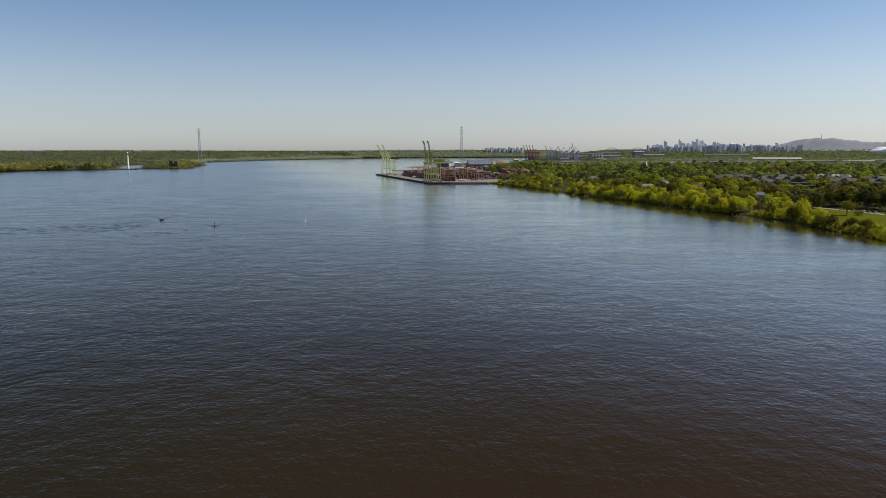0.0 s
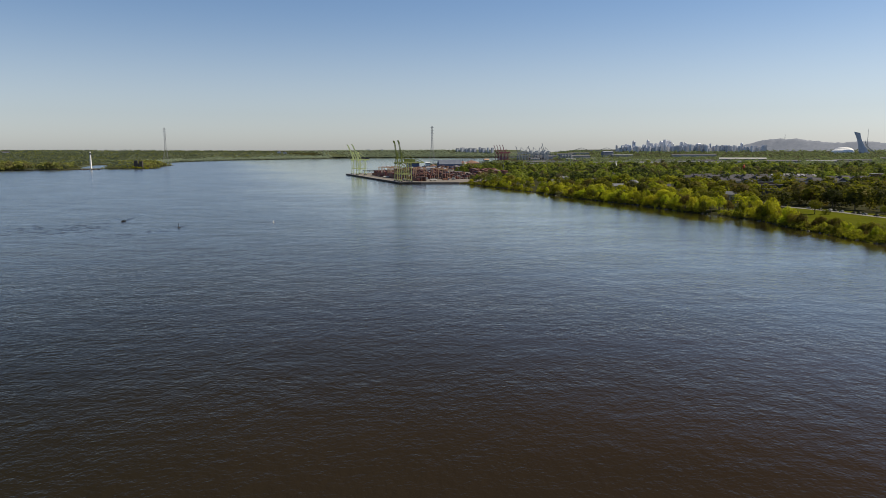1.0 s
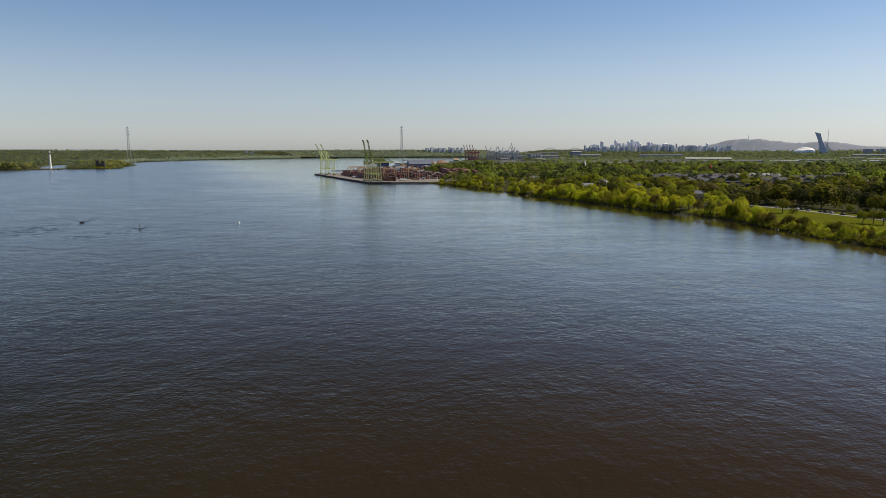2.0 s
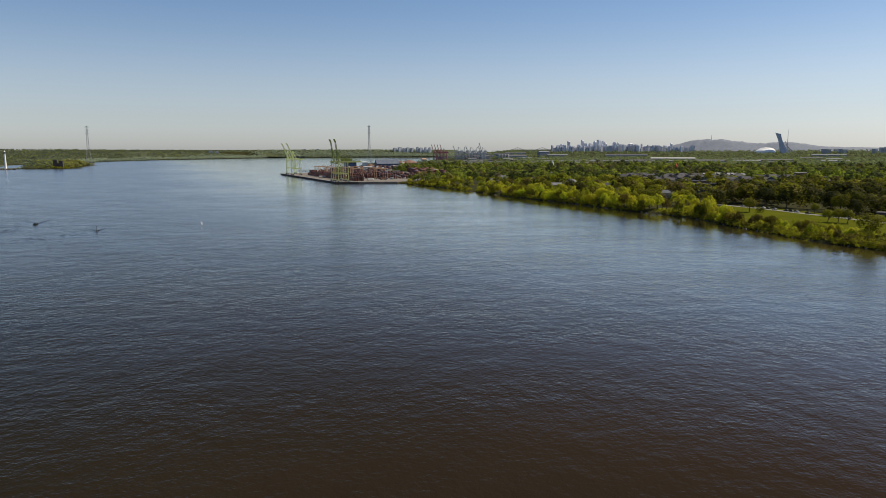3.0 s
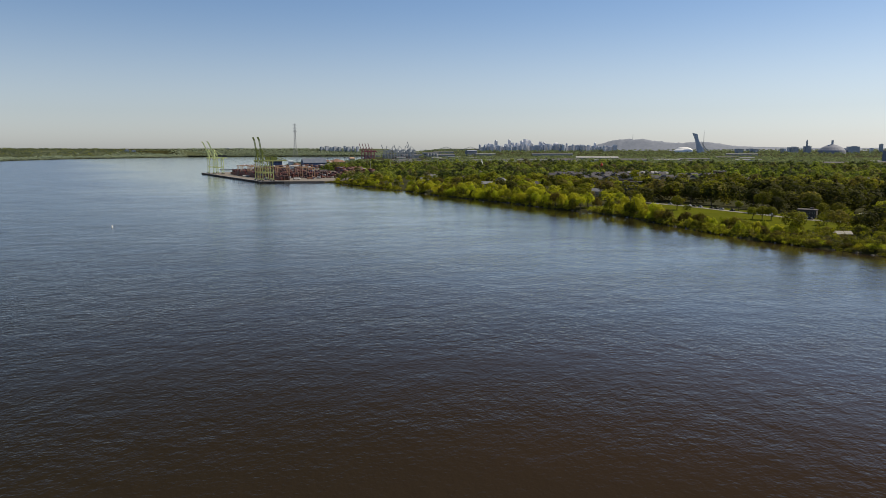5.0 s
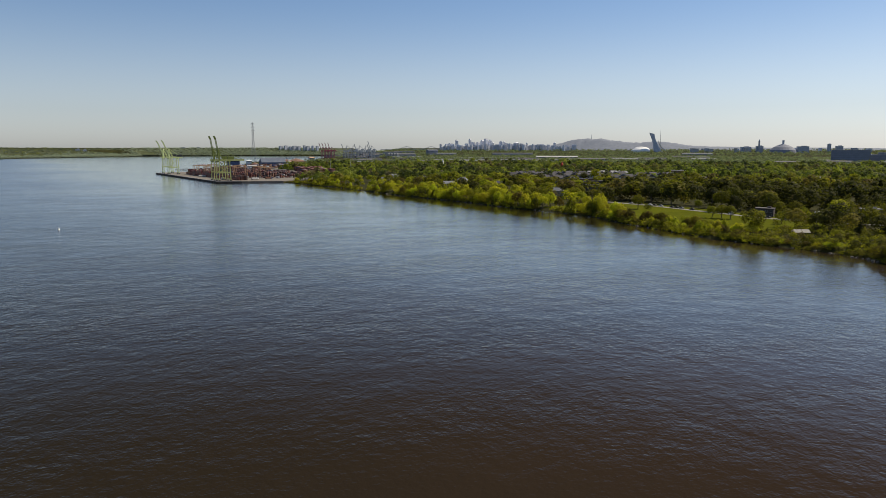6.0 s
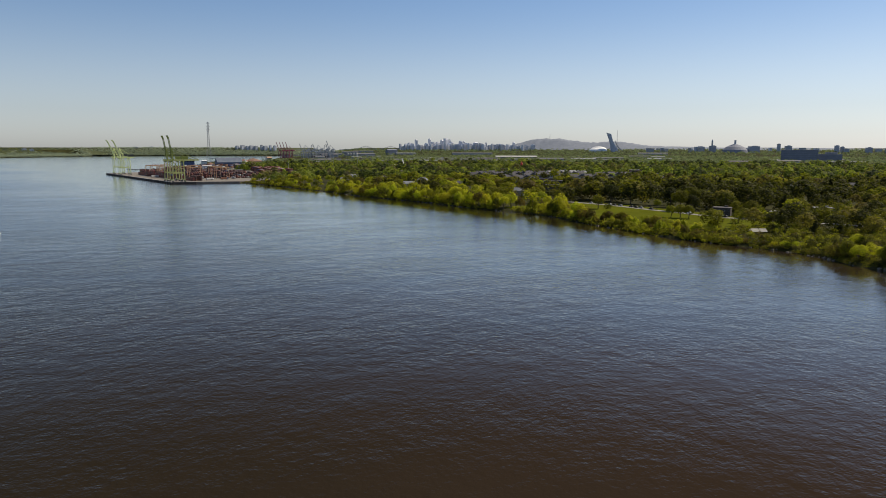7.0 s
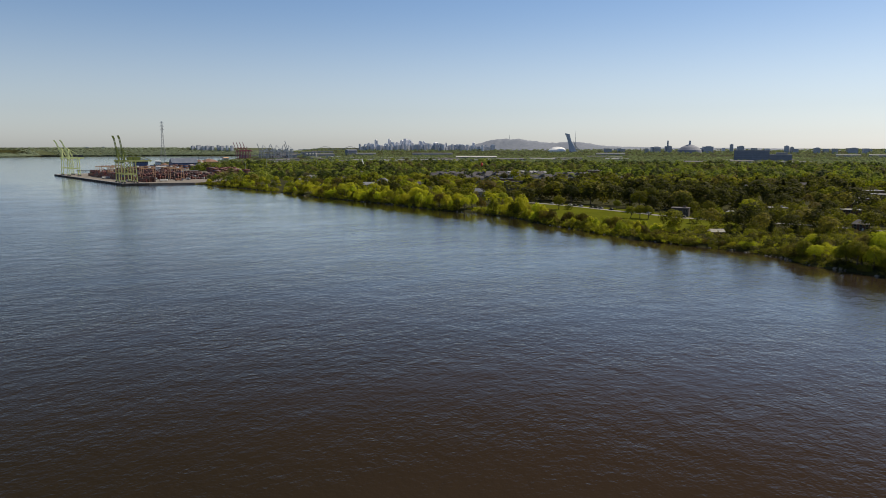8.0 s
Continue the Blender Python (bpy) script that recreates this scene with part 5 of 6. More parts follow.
for cx, cy, r in ((404, 761, 10), (398, 749, 9), (393, 737, 8), (440, 848, 9), (470, 836, 9)):
    KEEP_CLEAR.append((cx, cy, r))
HOUSES = ((470, 412, 9, 7, 4, BRICK_BROWN, ROOF_PALE, "hip"), (484, 468, 14, 9, 4.5, BRICK_BROWN, ROOF_PALE, "flat"), (505, 522, 14, 10, 6, BRICK_BROWN, ROOF_PALE, "flat"),
          (640, 626, 16, 10, 7, BRICK_BROWN, ROOF_DARK, "flat"), (756, 664, 16, 10, 7, BRICK_BROWN, ROOF_GREY, "hip"), (742, 566, 20, 12, 6, BRICK_BROWN, ROOF_PALE, "flat"),
          (628, 494, 20, 12, 6, BRICK_BROWN, ROOF_PALE, "flat"), (425, 455, 12, 9, 4.5, BRICK_DARK, ROOF_PALE, "flat"), (560, 600, 14, 10, 7, BRICK_BROWN, ROOF_DARK, "flat"),
          (440, 365, 10, 8, 4.5, BRICK_BROWN, ROOF_GREY, "hip"), (465, 330, 10, 8, 4.5, BRICK_BROWN, ROOF_GREY, "hip"), (520, 430, 14, 10, 5, BRICK_BROWN, ROOF_PALE, "flat"),
          (575, 470, 14, 10, 6, BRICK_BROWN, ROOF_PALE, "flat"), (690, 520, 22, 12, 6.5, BRICK_DARK, ROOF_PALE, "flat"), (540, 360, 14, 10, 6, BRICK_BROWN, ROOF_PALE, "flat"),
          (330, 1010, 14, 9, 6, SIDING, DULL_ROOF, "hip"), (300, 1120, 14, 9, 6, BRICK_BROWN, DULL_ROOF, "flat"), (345, 905, 12, 9, 6, BRICK_BROWN, ROOF_GREY, "hip"),
          (370, 1190, 16, 10, 6, BRICK_BROWN, DULL_ROOF, "flat"), (290, 1300, 18, 10, 7, CONCRETE, ROOF_GREY, "flat"), (700, 1250, 30, 14, 8, BRICK_BROWN, DULL_ROOF, "flat"),
          (820, 1180, 26, 14, 8, BRICK_BROWN, ROOF_PALE, "flat"), (900, 1020, 24, 12, 8, BRICK_BROWN, ROOF_GREY, "flat"), (860, 900, 20, 12, 7, SIDING, ROOF_GREY, "flat"))
for i, (x, y, w, d, h, wall, roof, style) in enumerate(HOUSES):
    house(x, y, -20 - (i * 17) % 40, w, d, h, wall, roof, style, "detached house with a %s roof among trees" % {"flat": "pale flat", "hip": "grey hipped"}[style])
    for k in range(4 if y > 400 else 1):
        away = 1 - (w * 0.7 + k * 9) / math.hypot(x, y)
        KEEP_CLEAR.append((x * away, y * away, w * 0.55))

# scattered roofs in the wooded quarter upstream
lots = np.random.default_rng(77)
made_houses = 0
while made_houses < 24:
    y = lots.uniform(640, 1560)
    x = float(shore_x(y)) + lots.uniform(38, 60 + y * 0.55)
    if any(math.hypot(x - cx, y - cy) < rad + 16 for cx, cy, rad in KEEP_CLEAR) or (y > 1180 and x < 260):
        continue
    w, pick = lots.uniform(10, 18), made_houses % 4
    wall, roof, style, words = ((BRICK_BROWN, DULL_ROOF, "flat", "brown brick house with a pale flat roof"), (BRICK_BROWN, ROOF_GREY, "hip", "brown brick house with a grey hipped roof"),
                                (BRICK_DARK, ROOF_DARK, "flat", "dark brick house with a tar roof"), (CONCRETE, DULL_ROOF, "gable", "grey rendered house with a light gable roof"))[pick]
    house(x, y, lots.uniform(-45, -10), w, 9, lots.uniform(4.5, 7), wall, roof, style, words + " among trees", 1)
    for k in range(4):
        away = 1 - (w * 0.7 + k * 10) / math.hypot(x, y)
        KEEP_CLEAR.append((x * away, y * away, w * 0.5))
    made_houses += 1

# the picnic shelter on the bank
t = thing("picnic_shelter", at_ground(337, 387, -20), "open picnic shelter with pale folded roof", "shelter")
t.scale = (0.86, 0.86, 0.9)
for i in (-4.6, 0, 4.6):
    for j in (-2.6, 2.6):
        part("post", made(beam, (i, j, 0), (i, j, 2.6), 0.25), BARK, t)
for k, (a, b) in enumerate(((-5.4, -0.3), (0.3, 5.4))):
    bm = bmesh.new()
    v = [bm.verts.new(p) for p in ((a, -3.6, 2.4), (b, -3.6, 2.4), (b, 0, 4.3), (a, 0, 4.3), (b, 3.6, 2.4), (a, 3.6, 2.4))]
    bm.faces.new((v[0], v[1], v[2], v[3]))
    bm.faces.new((v[3], v[2], v[4], v[5]))
    bmesh.ops.solidify(bm, geom=bm.faces[:], thickness=0.2)
    part("roof", bm, CREAM, t, "pale sheet roof")
KEEP_CLEAR.append((337, 387, 10))
KEEP_CLEAR.append((330, 376, 8))
KEEP_CLEAR.append((345, 372, 8))

# the red tank tower, the church spire and street poles
t = thing("red_tower", at_ground(700, 1425), "red painted steel tower among the tree tops", "tower")
part("column", made(lathe, [(1.2, 0), (1.0, 9)], 12), STEEL, t)
part("head", made(lathe, [(1.5, 6.5), (2.3, 9), (2.7, 13), (2.2, 16), (1.0, 18), (0.6, 20)], 16), SIGNAL_RED, t, "red painted head")
for k in range(6):
    KEEP_CLEAR.append((700 - k * 5.3, 1425 - k * 10.8, 7))
t = thing("church", at_ground(486, 1620, 25), "pale church with a slim pointed steeple", "church")
part("nave", made(block, 0, 12, -1, 14, 30, 11), CREAM, t)
part("steeple", made(block, 0, -4, -1, 5, 5, 12), WHITE, t)
part("spire", made(block, 0, -4, 11, 5.4, 5.4, 14, 0.04), WHITE, t)
KEEP_CLEAR.append((486, 1626, 20))
KEEP_CLEAR.append((480, 1598, 10))


def street_lamp(x, y, h):
    t = thing("street_lamp", at_ground(x, y), "tall grey steel lighting mast", "street lamp", "lighting masts")
    part("pole", made(cone, (0, 0, 0), (0, 0, h), 0.35, 0.2, 8), STEEL, t)
    part("lamp_head", made(block, 0.8, 0, h, 2.0, 0.7, 0.3), STEEL, t)


for x, y, h in ((330, 1640, 34), (205, 1480, 30), (400, 1700, 30), (560, 1760, 30), (260, 1560, 28)):
    street_lamp(x, y, h)

# the park road with its cars
ROAD = [(352, 660), (356, 637), (366, 599), (374, 548), (382, 511), (388, 472), (402, 440), (430, 400), (450, 350)]
strip("road", ROAD, 7.0, ASPHALT, "pale worn asphalt park road", 0.34)
lawn_y = np.linspace(412, 628, 40)
lawn_u = np.linspace(0, 1, 14)
ly, lu = np.meshgrid(lawn_y, lawn_u, indexing="ij")
lx = (shore_x(ly) + 9) * (1 - lu) + np.interp(ly, [384, 410, 440, 472, 511, 548, 599, 628], [352, 385, 404, 400, 398, 392, 384, 372]) * lu
lawn = new("lawn", sheet("lawn", np.stack([lx, ly, land_z(lx, ly) + 0.22], -1).reshape(-1, 3), grid_faces(40, 14), GRASS, True))
tagged(lawn, "mown green park lawn beside the river", "lawn", kind="structure")


def car_parts(mat):
    bm = bmesh.new()
    rows = [(-2.2, 0.55, 0.85), (-2.1, 0.4, 1.0), (-0.9, 0.35, 1.05), (1.2, 0.35, 1.0), (2.1, 0.4, 0.85), (2.2, 0.5, 0.7)]
    rings = [[bm.verts.new((x, s * 0.87, z)) for s, z in ((-1, lo), (1, lo), (1, hi), (-1, hi))] for x, lo, hi in rows]
    for p, q in zip(rings, rings[1:]):
        for i in range(4):
            bm.faces.new((p[i], p[(i + 1) % 4], q[(i + 1) % 4], q[i]))
    bm.faces.new(rings[0][::-1])
    bm.faces.new(rings[-1])
    body = mesh_of("body", bm, mat)
    bm = bmesh.new()
    v = [bm.verts.new(p) for p in ((-1.9, -0.8, 0.98), (1.1, -0.8, 0.98), (1.1, 0.8, 0.98), (-1.9, 0.8, 0.98), (-1.3, -0.65, 1.5), (0.4, -0.65, 1.5), (0.4, 0.65, 1.5), (-1.3, 0.65, 1.5))]
    for f in ((4, 5, 6, 7), (0, 1, 5, 4), (1, 2, 6, 5), (2, 3, 7, 6), (3, 0, 4, 7)):
        bm.faces.new([v[i] for i in f])
    return body, mesh_of("cabin_glass", bm, CAR_GLASS), mesh_of("roof", made(block, -0.45, 0, 1.48, 1.7, 1.3, 0.06), mat)


CAR_KINDS = [car_parts(m) for m in CAR_MATS]
WHEEL = mesh_of("wheel", made(cone, (0, -0.1, 0), (0, 0.1, 0), 0.33, 0.33, 12), TYRE)


def car(x, y, rz, k):
    body, cabin, roof = CAR_KINDS[k]
    t = thing("car", pose(x, y, float(land_z(x, y)) + 0.35, 0, 0, rz), "parked %s car at the park road" % ("white", "black", "silver")[k], "car", "parked cars")
    part("body", body, None, t)
    part("cabin_glass", cabin, None, t)
    part("roof", roof, None, t)
    for i in (-1.35, 1.35):
        for j in (-0.8, 0.8):
            part("wheel", WHEEL, None, t).location = (i, j, 0.33)


for i, u in enumerate((0.04, 0.1, 0.16, 0.19, 0.23, 0.3, 0.33, 0.36, 0.42, 0.55, 0.62, 0.8, 0.86)):
    y = 625 - u * 190
    x = float(np.interp(y, [440, 472, 511, 548, 599, 637], [402, 388, 382, 374, 366, 356])) + 2.2
    car(x, y, 98, (2, 1, 0, 1, 2, 1, 1, 2, 1, 2, 0, 1, 2)[i])

# ---- floating marks in the river ----
def buoy(x, y, mat, label, kind):
    t = thing("buoy", pose(x, y, -0.3, 4, 3, 0), label, "buoy", "river buoys")
    t.scale = (0.6, 0.6, 0.6)
    part("float", made(lathe, [(0.9, 0), (1.25, 0.3), (1.25, 1.0), (0.8, 1.4)], 16), mat, t)
    if kind == "mast":
        part("mast", made(cone, (0, 0, 1.4), (0, 0, 5.0), 0.4, 0.22, 8), mat, t)
        part("topmark", made(lathe, [(0.2, 4.9), (0.6, 5.2), (0.6, 6.2), (0.2, 6.4)], 12), mat, t)
    else:
        part("cage", made(lathe, [(0.8, 1.4), (0.7, 2.6), (0.3, 3.0)], 10), mat, t)


buoy(-175, 545, DARK_STEEL, "dark green spar buoy leaning in the current", "mast")
def truck(s, d, along, k):
    x, y = on_quay(s, d)
    t = thing("truck", pose(x, y, 3.02, 0, 0, QUAY_TURN + (90 if along else 12)), "%s yard truck with a trailer on the quay" % ("white", "blue")[k], "truck", "yard trucks")
    paint = (WHITE, BLUE_CLAD)[k]
    cab = part("cab", made(block, 6.2, 0, 0.9, 2.2, 2.4, 2.3, 0.93), paint, t)
    part("windscreen", made(block, 7.28, 0, 1.9, 0.1, 2.0, 0.9), GLASS, cab)
    part("chassis", made(block, 0.8, 0, 0.7, 12.6, 1.0, 0.35), DARK_STEEL, t)
    part("load", made(block, -0.4, 0, 1.1, 10.6, 2.4, 2.4), (BOX_MATS[4], BOX_MATS[2])[k], t)
    for i in (-4.6, -3.4, 3.6, 6.3):
        for j in (-1.0, 1.0):
            part("wheel", made(cone, (i, j - 0.15, 0.5), (i, j + 0.15, 0.5), 0.5, 0.5, 10), TYRE, t)


for i, (s, d) in enumerate(((60, 26), (112, 27), (190, 25), (250, 28), (96, 78), (40, 96), (60, 120), (150, 98), (34, 70))):
    truck(s, d, i % 3 != 2, i % 2)

buoy(-110, 580, WHITE, "small white mooring buoy on the river", "can")


def wake(x, y, length, width, name_label):
    """Low ridges of water that spread in a V behind a float."""
    r = np.random.default_rng(int(abs(x)))
    heading = math.atan2(-x, y)
    bm = bmesh.new()
    for s in (-1, 1):
        for arm in range(3):
            last = None
            for k in range(13):
                u = k / 12
                side, far = s * width * u * (1 - arm * 0.22) + r.normal(0, 0.25), length * (u + arm * 0.05)
                px, py = x + side * math.cos(heading) - far * math.sin(heading), y + side * math.sin(heading) + far * math.cos(heading)
                w, h = 0.7 + 1.6 * u, 0.34 * (1 - 0.7 * u) * (1 - arm * 0.2)
                ring = [bm.verts.new((px - w, py - 1.5, -0.03)), bm.verts.new((px, py, h)), bm.verts.new((px + w, py + 1.5, -0.03))]
                if last:
                    for i in range(2):
                        bm.faces.new((last[i], last[i + 1], ring[i + 1], ring[i]))
                last = ring
    tagged(new("wake", mesh_of("wake", bm, WATER)), name_label, "wake", kind="stuff")


wake(-175, 546, 22, 7, "low ripples trailing from a spar buoy")


def motor_boat(x, y, rz):
    t = thing("motor_boat", pose(x, y, -0.1, 0, 0, rz), "small dark open motor boat on the river", "boat")
    bm = bmesh.new()
    rows = [(-2.6, 0.95, 0.0, 0.75), (-1.0, 1.05, -0.1, 0.8), (1.2, 0.9, -0.1, 0.9), (2.4, 0.4, 0.1, 1.05), (2.9, 0.05, 0.5, 1.15)]
    rings = [[bm.verts.new(p) for p in ((q, -w, hi), (q, -w * 0.6, lo), (q, w * 0.6, lo), (q, w, hi))] for q, w, lo, hi in rows]
    for p, q in zip(rings, rings[1:]):
        for i in range(3):
            bm.faces.new((p[i], p[i + 1], q[i + 1], q[i]))
    bm.faces.new(rings[0])
    bmesh.ops.solidify(bm, geom=bm.faces[:], thickness=0.08)
    part("hull", bm, DARK_STEEL, t)
    part("console", made(block, 0.1, 0, 0.1, 0.6, 0.8, 1.2), CAR_MATS[1], t)
    part("windscreen", made(beam, (0.4, -0.5, 1.4), (0.4, 0.5, 1.4), 0.05, 0.4), GLASS, t)
    part("bench", made(block, -1.2, 0, 0.1, 0.5, 1.6, 0.45), CAR_MATS[1], t)
    part("outboard", made(block, -2.75, 0, 0.2, 0.4, 0.5, 1.0), CAR_MATS[1], t)


motor_boat(-237, 597, -100)


def wave_train(a, b, width, count, label):
    """A band of short broken wave crests between a and b."""
    r = np.random.default_rng(int(abs(a[0])))
    heading = math.atan2(b[1] - a[1], b[0] - a[0])
    bm = bmesh.new()
    for k in range(count):
        u, w = r.uniform(), r.normal(0, 0.28)
        x, y = a[0] + (b[0] - a[0]) * u - math.sin(heading) * w * width, a[1] + (b[1] - a[1]) * u + math.cos(heading) * w * width
        turn, length, high = r.normal(0, 0.25) + heading * 0.4, r.uniform(3, 10), r.uniform(0.06, 0.17)
        last = None
        for i in range(7):
            v = i / 3 - 1
            px, py = x + math.cos(turn) * v * length / 2, y + math.sin(turn) * v * length / 2 + 0.5 * math.sin(v * 4 + k)
            h = high * (1 - v * v)
            ring = [bm.verts.new((px, py - 1.5, -0.04)), bm.verts.new((px, py - 0.5, h * 0.7)), bm.verts.new((px, py, h)), bm.verts.new((px, py + 2.0, -0.04))]
            if last:
                for q in range(3):
                    bm.faces.new((last[q], ring[q], ring[q + 1], last[q + 1]))
            last = ring
    tagged(new("wave_train", mesh_of("wave_train", bm, WATER)), label, "waves", kind="stuff")


wake(-237, 601, 60, 16, "spreading ripples behind a motor boat")
wave_train((-356, 522), (-232, 556), 62, 190, "dark band of crossing boat waves on the river")
wave_train((-177, 542), (-206, 482), 22, 50, "dark band of waves trailing from a spar buoy")

# ---- trees of the near bank ----
rng = np.random.default_rng(21)
y = 262.0
n_tree = 0
while y < 1180 and n_tree < 210:
    if y > 590 and noise.noise((y * 0.035, 3.7, 0)) < -0.28:
        y += 9
        continue
    x = float(shore_x(y))
    # scrub before the shelter, tall plumes downstream of it, low willows along the lawn
    low_h, high_h = next((a, b) for lim, a, b in ((288, 12, 17), (318, 8, 11.5), (392, 3.2, 5.2), (432, 6.5, 9.5), (500, 5, 7.5), (560, 7, 12), (900, 8, 15), (9999, 6, 10)) if y < lim)
    for lane in range(2):
        if lane and 318 < y < 560:
            continue
        off = (3.0 + rng.uniform(0, 4)) if lane == 0 else rng.uniform(12, 22)
        if 318 < y < 500:
            kind, leaf = "upright" if y > 392 and rng.uniform() < 0.55 else "bush", int(rng.choice([0, 1, 3], p=[0.5, 0.35, 0.15]))
        else:
            kind = str(rng.choice(["round", "upright", "bush"], p=[0.24, 0.54, 0.22]))
            leaf = int(rng.choice([0, 1, 2, 3], p=[0.52, 0.28, 0.07, 0.13]))
        h = rng.uniform(low_h, high_h) * (1.12 if lane else 1.0)
        if math.hypot(x + off - 337, y - 387) < 11:
            continue
        tree(x + off, y + rng.uniform(-3, 3), h, kind, leaf, int(rng.integers(0, 5)), rng.uniform(0.95, 1.35))
        n_tree += 1
    y += rng.uniform(5.5, 9.5) + max(0, (y - 700) * 0.006)
# a big willow group at the end of the lawn, and single trees on it
for x, y, h, kind, leaf, sd in ((293, 524, 12, "upright", 0, 4), (299, 531, 13, "upright", 0, 1), (303, 545, 13, "upright", 0, 1), (296, 560, 17, "upright", 0, 2), (304, 572, 18, "upright", 0, 3), (312, 585, 17, "upright", 1, 1),
                                (341, 571, 13, "round", 1, 2), (348, 566, 6, "bush", 2, 1), (354, 491, 10, "round", 1, 3), (358, 485, 11, "round", 1, 1), (361, 479, 11, "round", 1, 4),
                                (392, 527, 19, "round", 2, 2), (398, 520, 15, "round", 4, 3), (385, 548, 9, "round", 1, 0), (378, 470, 9, "bush", 1, 2),
                                (395, 600, 18, "round", 4, 1), (388, 622, 19, "round", 4, 2), (402, 640, 20, "conifer", 4, 1), (396, 660, 20, "round", 4, 0),
                                (408, 560, 19, "round", 4, 4), (414, 540, 20, "round", 2, 1), (420, 505, 18, "round", 2, 3), (405, 462, 14, "round", 2, 0), (372, 440, 10, "round", 1, 2)):
    tree(x, y, h, kind, leaf, sd, 1.15, "on the park lawn", "park trees")

# a willow thicket between the lower lawn and the water
thick = np.random.default_rng(77)
for k in range(26):
    y = 398 + k * 3.9 + thick.uniform(-1.5, 1.5)
    x = float(shore_x(y)) + thick.uniform(8, 25 if y < 470 else 15)
    if math.hypot(x - 337, y - 387) < 16:
        continue
    tree(x, y, thick.uniform(6.5, 9.8), str(thick.choice(["upright", "round", "bush"], p=[0.5, 0.25, 0.25])), int(thick.choice([0, 1, 3], p=[0.45, 0.35, 0.2])), int(thick.integers(0, 5)), thick.uniform(1.0, 1.3), "between the lawn and the water", "park trees")

# scrub that closes the bank down to the water
yy = np.concatenate([rng.uniform(255, 1185, 900), rng.uniform(255, 560, 300)])
yy = yy[np.array([noise.noise((v * 0.03, 9.1, 0)) > -0.22 or v < 560 for v in yy])]
xx = shore_x(yy) + rng.uniform(-0.3, 6, len(yy))
low = rng.uniform(2.2, 5.5, len(yy)) * np.where(yy < 372, 0.6, 1.0)
tint = np.where(yy < 372, rng.choice([1, 2, 3, 4], len(yy)), rng.choice([0, 1, 2, 3], len(yy), p=[0.26, 0.34, 0.2, 0.2]))
first = yy < 480
woods("willow_scrub", "fine low willow scrub along the water's edge", xx[first], yy[first], low[first], tint[first], 300, 0.045, 18, kinds=("bush",), spread=1.3)
woods("bank_scrub", "dense low willow scrub along the water's edge", xx[~first], yy[~first], low[~first], tint[~first], 100, 0.085, 8, kinds=("bush",), spread=1.3)

gy2 = rng.uniform(240, 402, 900)
gx2 = shore_x(gy2) + 7 + 85 * rng.uniform(0, 1, 900) ** 1.25
ok = (np.hypot(gx2 - 335, gy2 - 384) > 11) & (np.array([noise.noise((a * 0.05, b * 0.05, 4)) for a, b in zip(gx2, gy2)]) > -0.22)
gx2, gy2 = gx2[ok], gy2[ok]
woods("garden_scrub", "mixed dark and fresh green shrubs of the riverside gardens", gx2, gy2, rng.uniform(2.2, 6.5, len(gx2)), rng.choice([0, 1, 2, 4, 6], len(gx2), p=[0.14, 0.26, 0.28, 0.2, 0.12]), 210, 0.05, 28, kinds=("bush", "bush", "round"), spread=1.2)

yy = rng.uniform(1186, 1193, 150)
xx = rng.uniform(24, 92, 150)
woods("quay_end_scrub", "low weeds on the rubble slope below the quay", xx, yy, rng.uniform(1.2, 2.6, 150), rng.choice([1, 2, 3], 150), 60, 0.11, 13, kinds=("bush",), spread=1.4)

# uncounted woods between the houses
KC = np.array(KEEP_CLEAR)


def clear_of(x, y):
    ok = np.ones(len(x), dtype=bool)
    for cx, cy, r in KC:
        ok &= np.hypot(x - cx, y - cy) > r
    return ok


gx_, gy_ = np.meshgrid(np.arange(60, 1900, 13.6), np.arange(200, 2050, 13.6))
x, y = gx_.ravel() + rng.uniform(-5, 5, gx_.size), gy_.ravel() + rng.uniform(-5, 5, gx_.size)
off, r, az = x - shore_x(y), np.hypot(x, y), np.degrees(np.arctan2(x, y))
keep = (off > np.where(y < 405, 15, 20)) & (np.hypot(x - 335, y - 382) > 17) & (r < 2050) & (az > 3) & (az < 64) & (rng.uniform(size=len(x)) < 0.80)
keep &= ~((y > 418) & (y < 640) & (x < np.interp(y, [376, 400, 430, 472, 548, 640], [352, 385, 408, 404, 400, 378]) + 3))
keep &= ~((y > 1185) & (y < 1720) & (x < np.interp(y, [1185, 1235, 1300, 1480, 1720], [95, 112, 165, 238, 238])))
keep &= ~((y > 1700) & (y < 2300) & (off < 190))
keep &= clear_of(x, y)
big = np.array([noise.noise((a * 0.012, b * 0.012, 0)) for a, b in zip(x, y)])
keep &= rng.uniform(size=len(x)) < 0.9 + big
x, y, big = x[keep], y[keep], big[keep]
h = np.clip(rng.normal(11.5, 3.8, len(x)) + 6 * big, 4, 21)
bank_garden = (y < 405) & (x - shore_x(y) < 42)
h = np.where(bank_garden, h * 0.42, h)
h = np.where((y > 880) & (x - shore_x(y) < 150), h * 0.74, h)
dark_belt = (x > 385) & (x < 560) & (y > 500) & (y < 730)
h = np.where(dark_belt, h + 4, h)
tone = rng.uniform(size=len(x)) + 0.5 * big + 0.45 * dark_belt + 0.02 + 0.26 * ((x > 430) & (y < 700)) + 0.07 * (x > y * 0.55)
tone = tone - 0.3 * ((x - shore_x(y) < 60) & (y > 640))
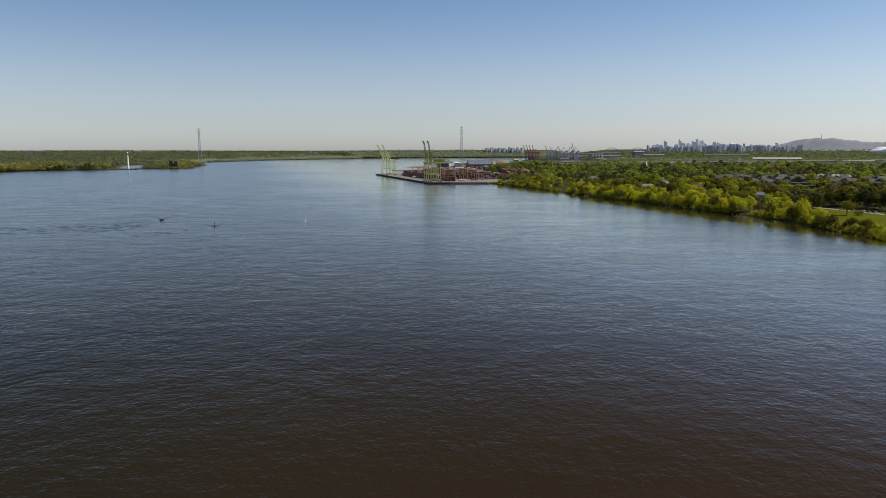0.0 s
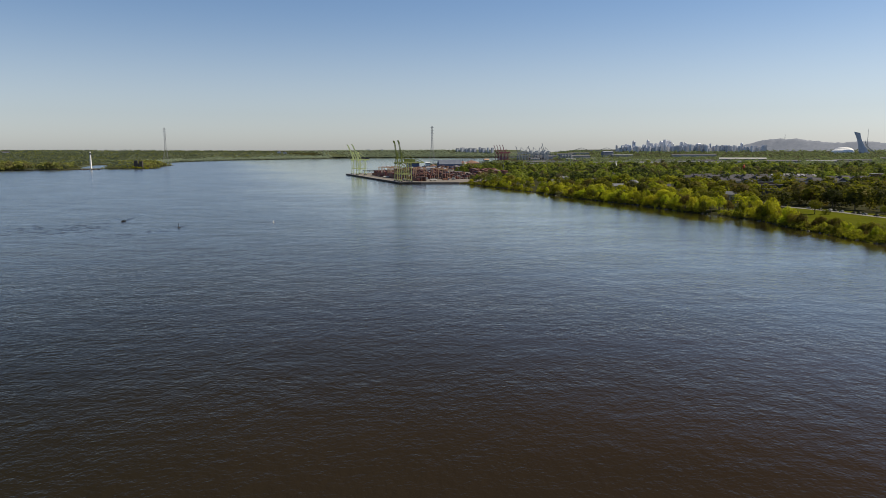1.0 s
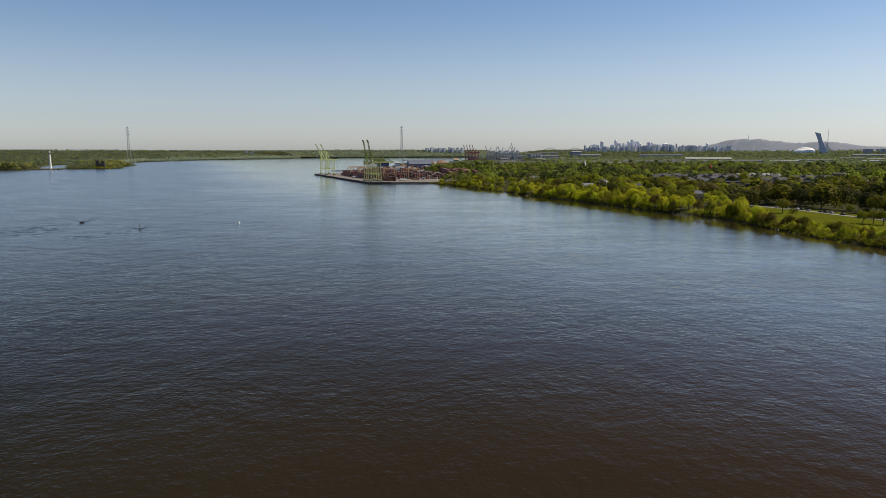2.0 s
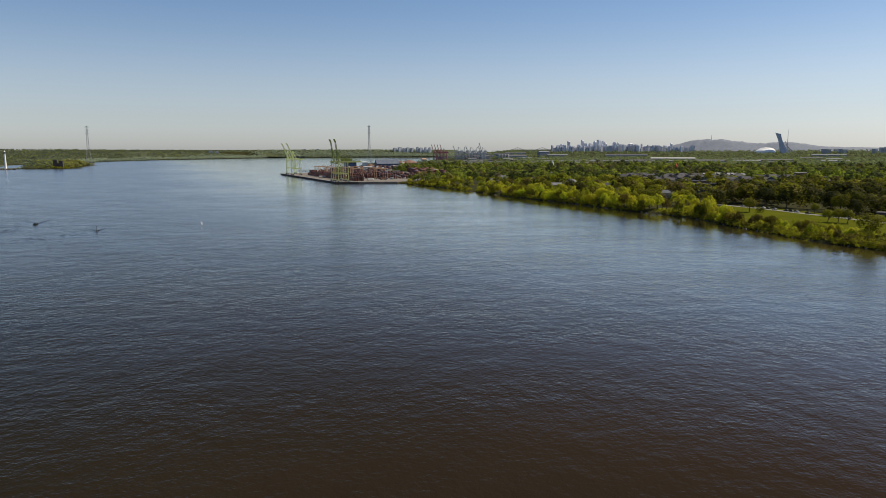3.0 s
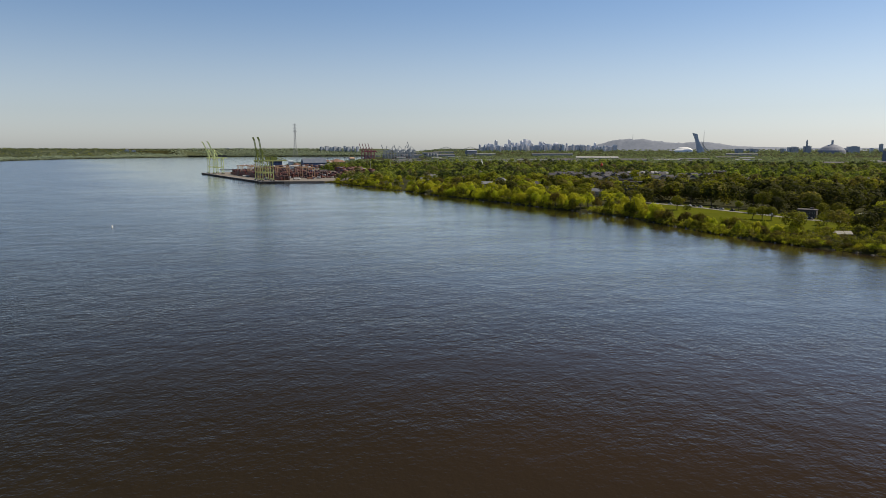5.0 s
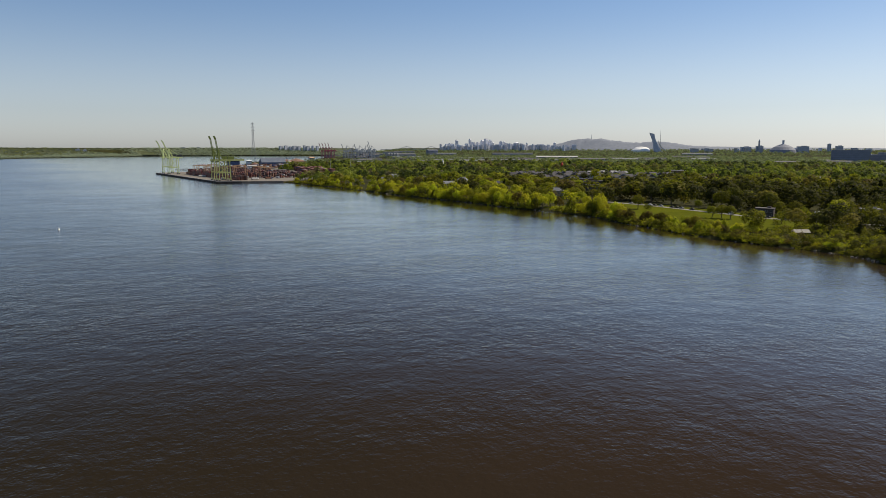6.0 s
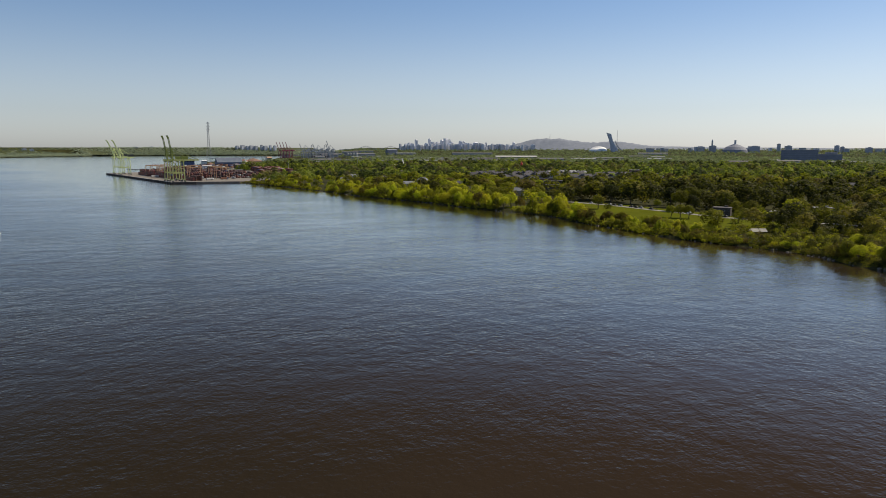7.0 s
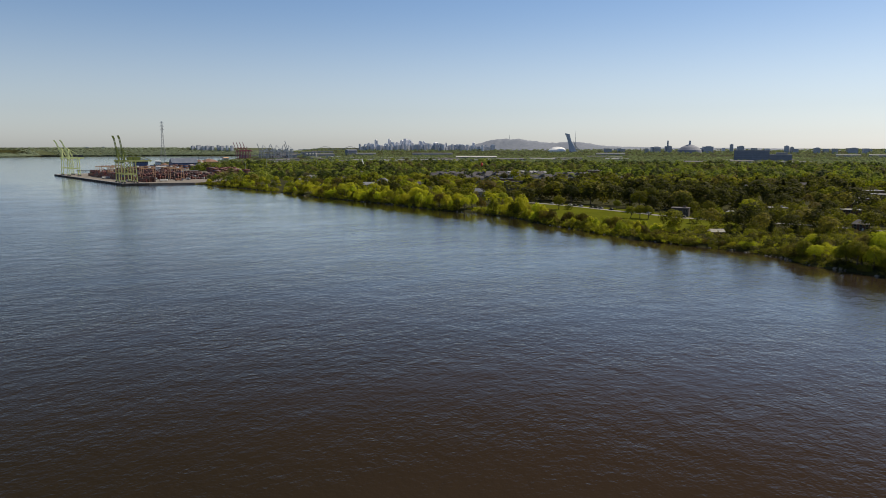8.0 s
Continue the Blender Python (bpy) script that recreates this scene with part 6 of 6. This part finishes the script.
leafs = np.select([tone < 0.10, tone < 0.23, tone < 0.49, tone < 0.72, tone < 0.79, tone < 0.86], [0, 5, 1, 2, 3, 6], 4)
close = np.hypot(x, y) < 690
woods("park_edge_trees", "fine spring foliage of trees behind the river bank", x[close], y[close], h[close], leafs[close], 820, 0.036, 19, kinds=("round", "round", "bush", "round", "upright", "round", "bush", "round", "conifer"), spread=1.25)
x, y, h, leafs = x[~close], y[~close], h[~close], leafs[~close]
near = np.hypot(x, y) < 1150
woods("garden_trees", "mixed spring foliage of park and garden trees", x[near], y[near], h[near], leafs[near], 290, 0.062, 9, kinds=("round", "round", "bush", "round", "upright", "round", "bush", "round", "conifer"), spread=1.25)
woods("street_trees", "mixed spring foliage of street and garden trees", x[~near], y[~near], h[~near], leafs[~near], 92, 0.103, 12, kinds=("round", "round", "bush", "round", "upright", "round", "bush", "round", "conifer"), spread=1.25, stock_of=HAZED_STREET_LEAF)

gx_, gy_ = np.meshgrid(np.arange(100, 4300, 25.0), np.arange(900, 4760, 25.0))
x, y = gx_.ravel() + rng.uniform(-11, 11, gx_.size), gy_.ravel() + rng.uniform(-11, 11, gx_.size)
off, r, az = x - shore_x(y), np.hypot(x, y), np.degrees(np.arctan2(x, y))
keep = (off > np.where((y > 2700) & (y < 3480), 340, 60)) & (r >= 2030) & (r < 4790) & (az > 6) & (az < 64) & clear_of(x, y)
band = np.array([noise.noise((a * 0.0025, b * 0.006, 5)) for a, b in zip(x, y)])
keep &= rng.uniform(size=len(x)) < 0.72 + band
x, y, band = x[keep], y[keep], band[keep]
woods("far_woods", "distant tree cover of the town's suburbs", x, y, rng.uniform(7, 12.5, len(x)), rng.choice([0, 1, 1, 2], len(x)), 24, 0.15, 10, spread=1.9, stock_of=HAZED_SUBURB_LEAF)

# stones along the water
n = 260
yy = rng.uniform(255, 1180, n)
xx = shore_x(yy) + rng.uniform(-1.5, 1.0, n)
zz = np.clip(land_z(xx, yy), -0.2, 1.0)
sz = rng.uniform(0.3, 0.9, n)
cube = np.array([(-1, -1, -1), (1, -1, -1), (1, 1, -1), (-1, 1, -1), (-0.7, -0.7, 1), (0.8, -0.6, 0.8), (0.6, 0.7, 1), (-0.7, 0.6, 0.7)])
v = cube[None] * sz[:, None, None] * rng.uniform(0.7, 1.3, (n, 1, 3)) + rng.normal(0, 0.08, (n, 8, 3)) + np.stack([xx, yy, zz], -1)[:, None]
fc = np.array([(3, 2, 1, 0), (4, 5, 6, 7), (0, 1, 5, 4), (1, 2, 6, 5), (2, 3, 7, 6), (3, 0, 4, 7)])
stones = new("shore_stones", sheet("shore_stones", v.reshape(-1, 3), (np.arange(n)[:, None, None] * 8 + fc[None]).reshape(-1, 4), ROCK))
tagged(stones, "pale broken stones along the waterline", "stones", kind="stuff")

n = 320
u = rng.uniform(0, 1, n)
xx, yy = -1290 + 372 * u + rng.normal(0, 1.5, n), 2118 + 30 * u + rng.normal(0, 2.5, n)
sz = rng.uniform(1.2, 2.8, n)
v = cube[None] * sz[:, None, None] * rng.uniform(0.7, 1.3, (n, 1, 3)) + np.stack([xx, yy, np.full(n, 0.6)], -1)[:, None]
spit = new("spit_stones", sheet("spit_stones", v.reshape(-1, 3), (np.arange(n)[:, None, None] * 8 + fc[None]).reshape(-1, 4), QUAY))
tagged(spit, "dark boulders of the stony spit below the lighthouse", "stones", kind="stuff")
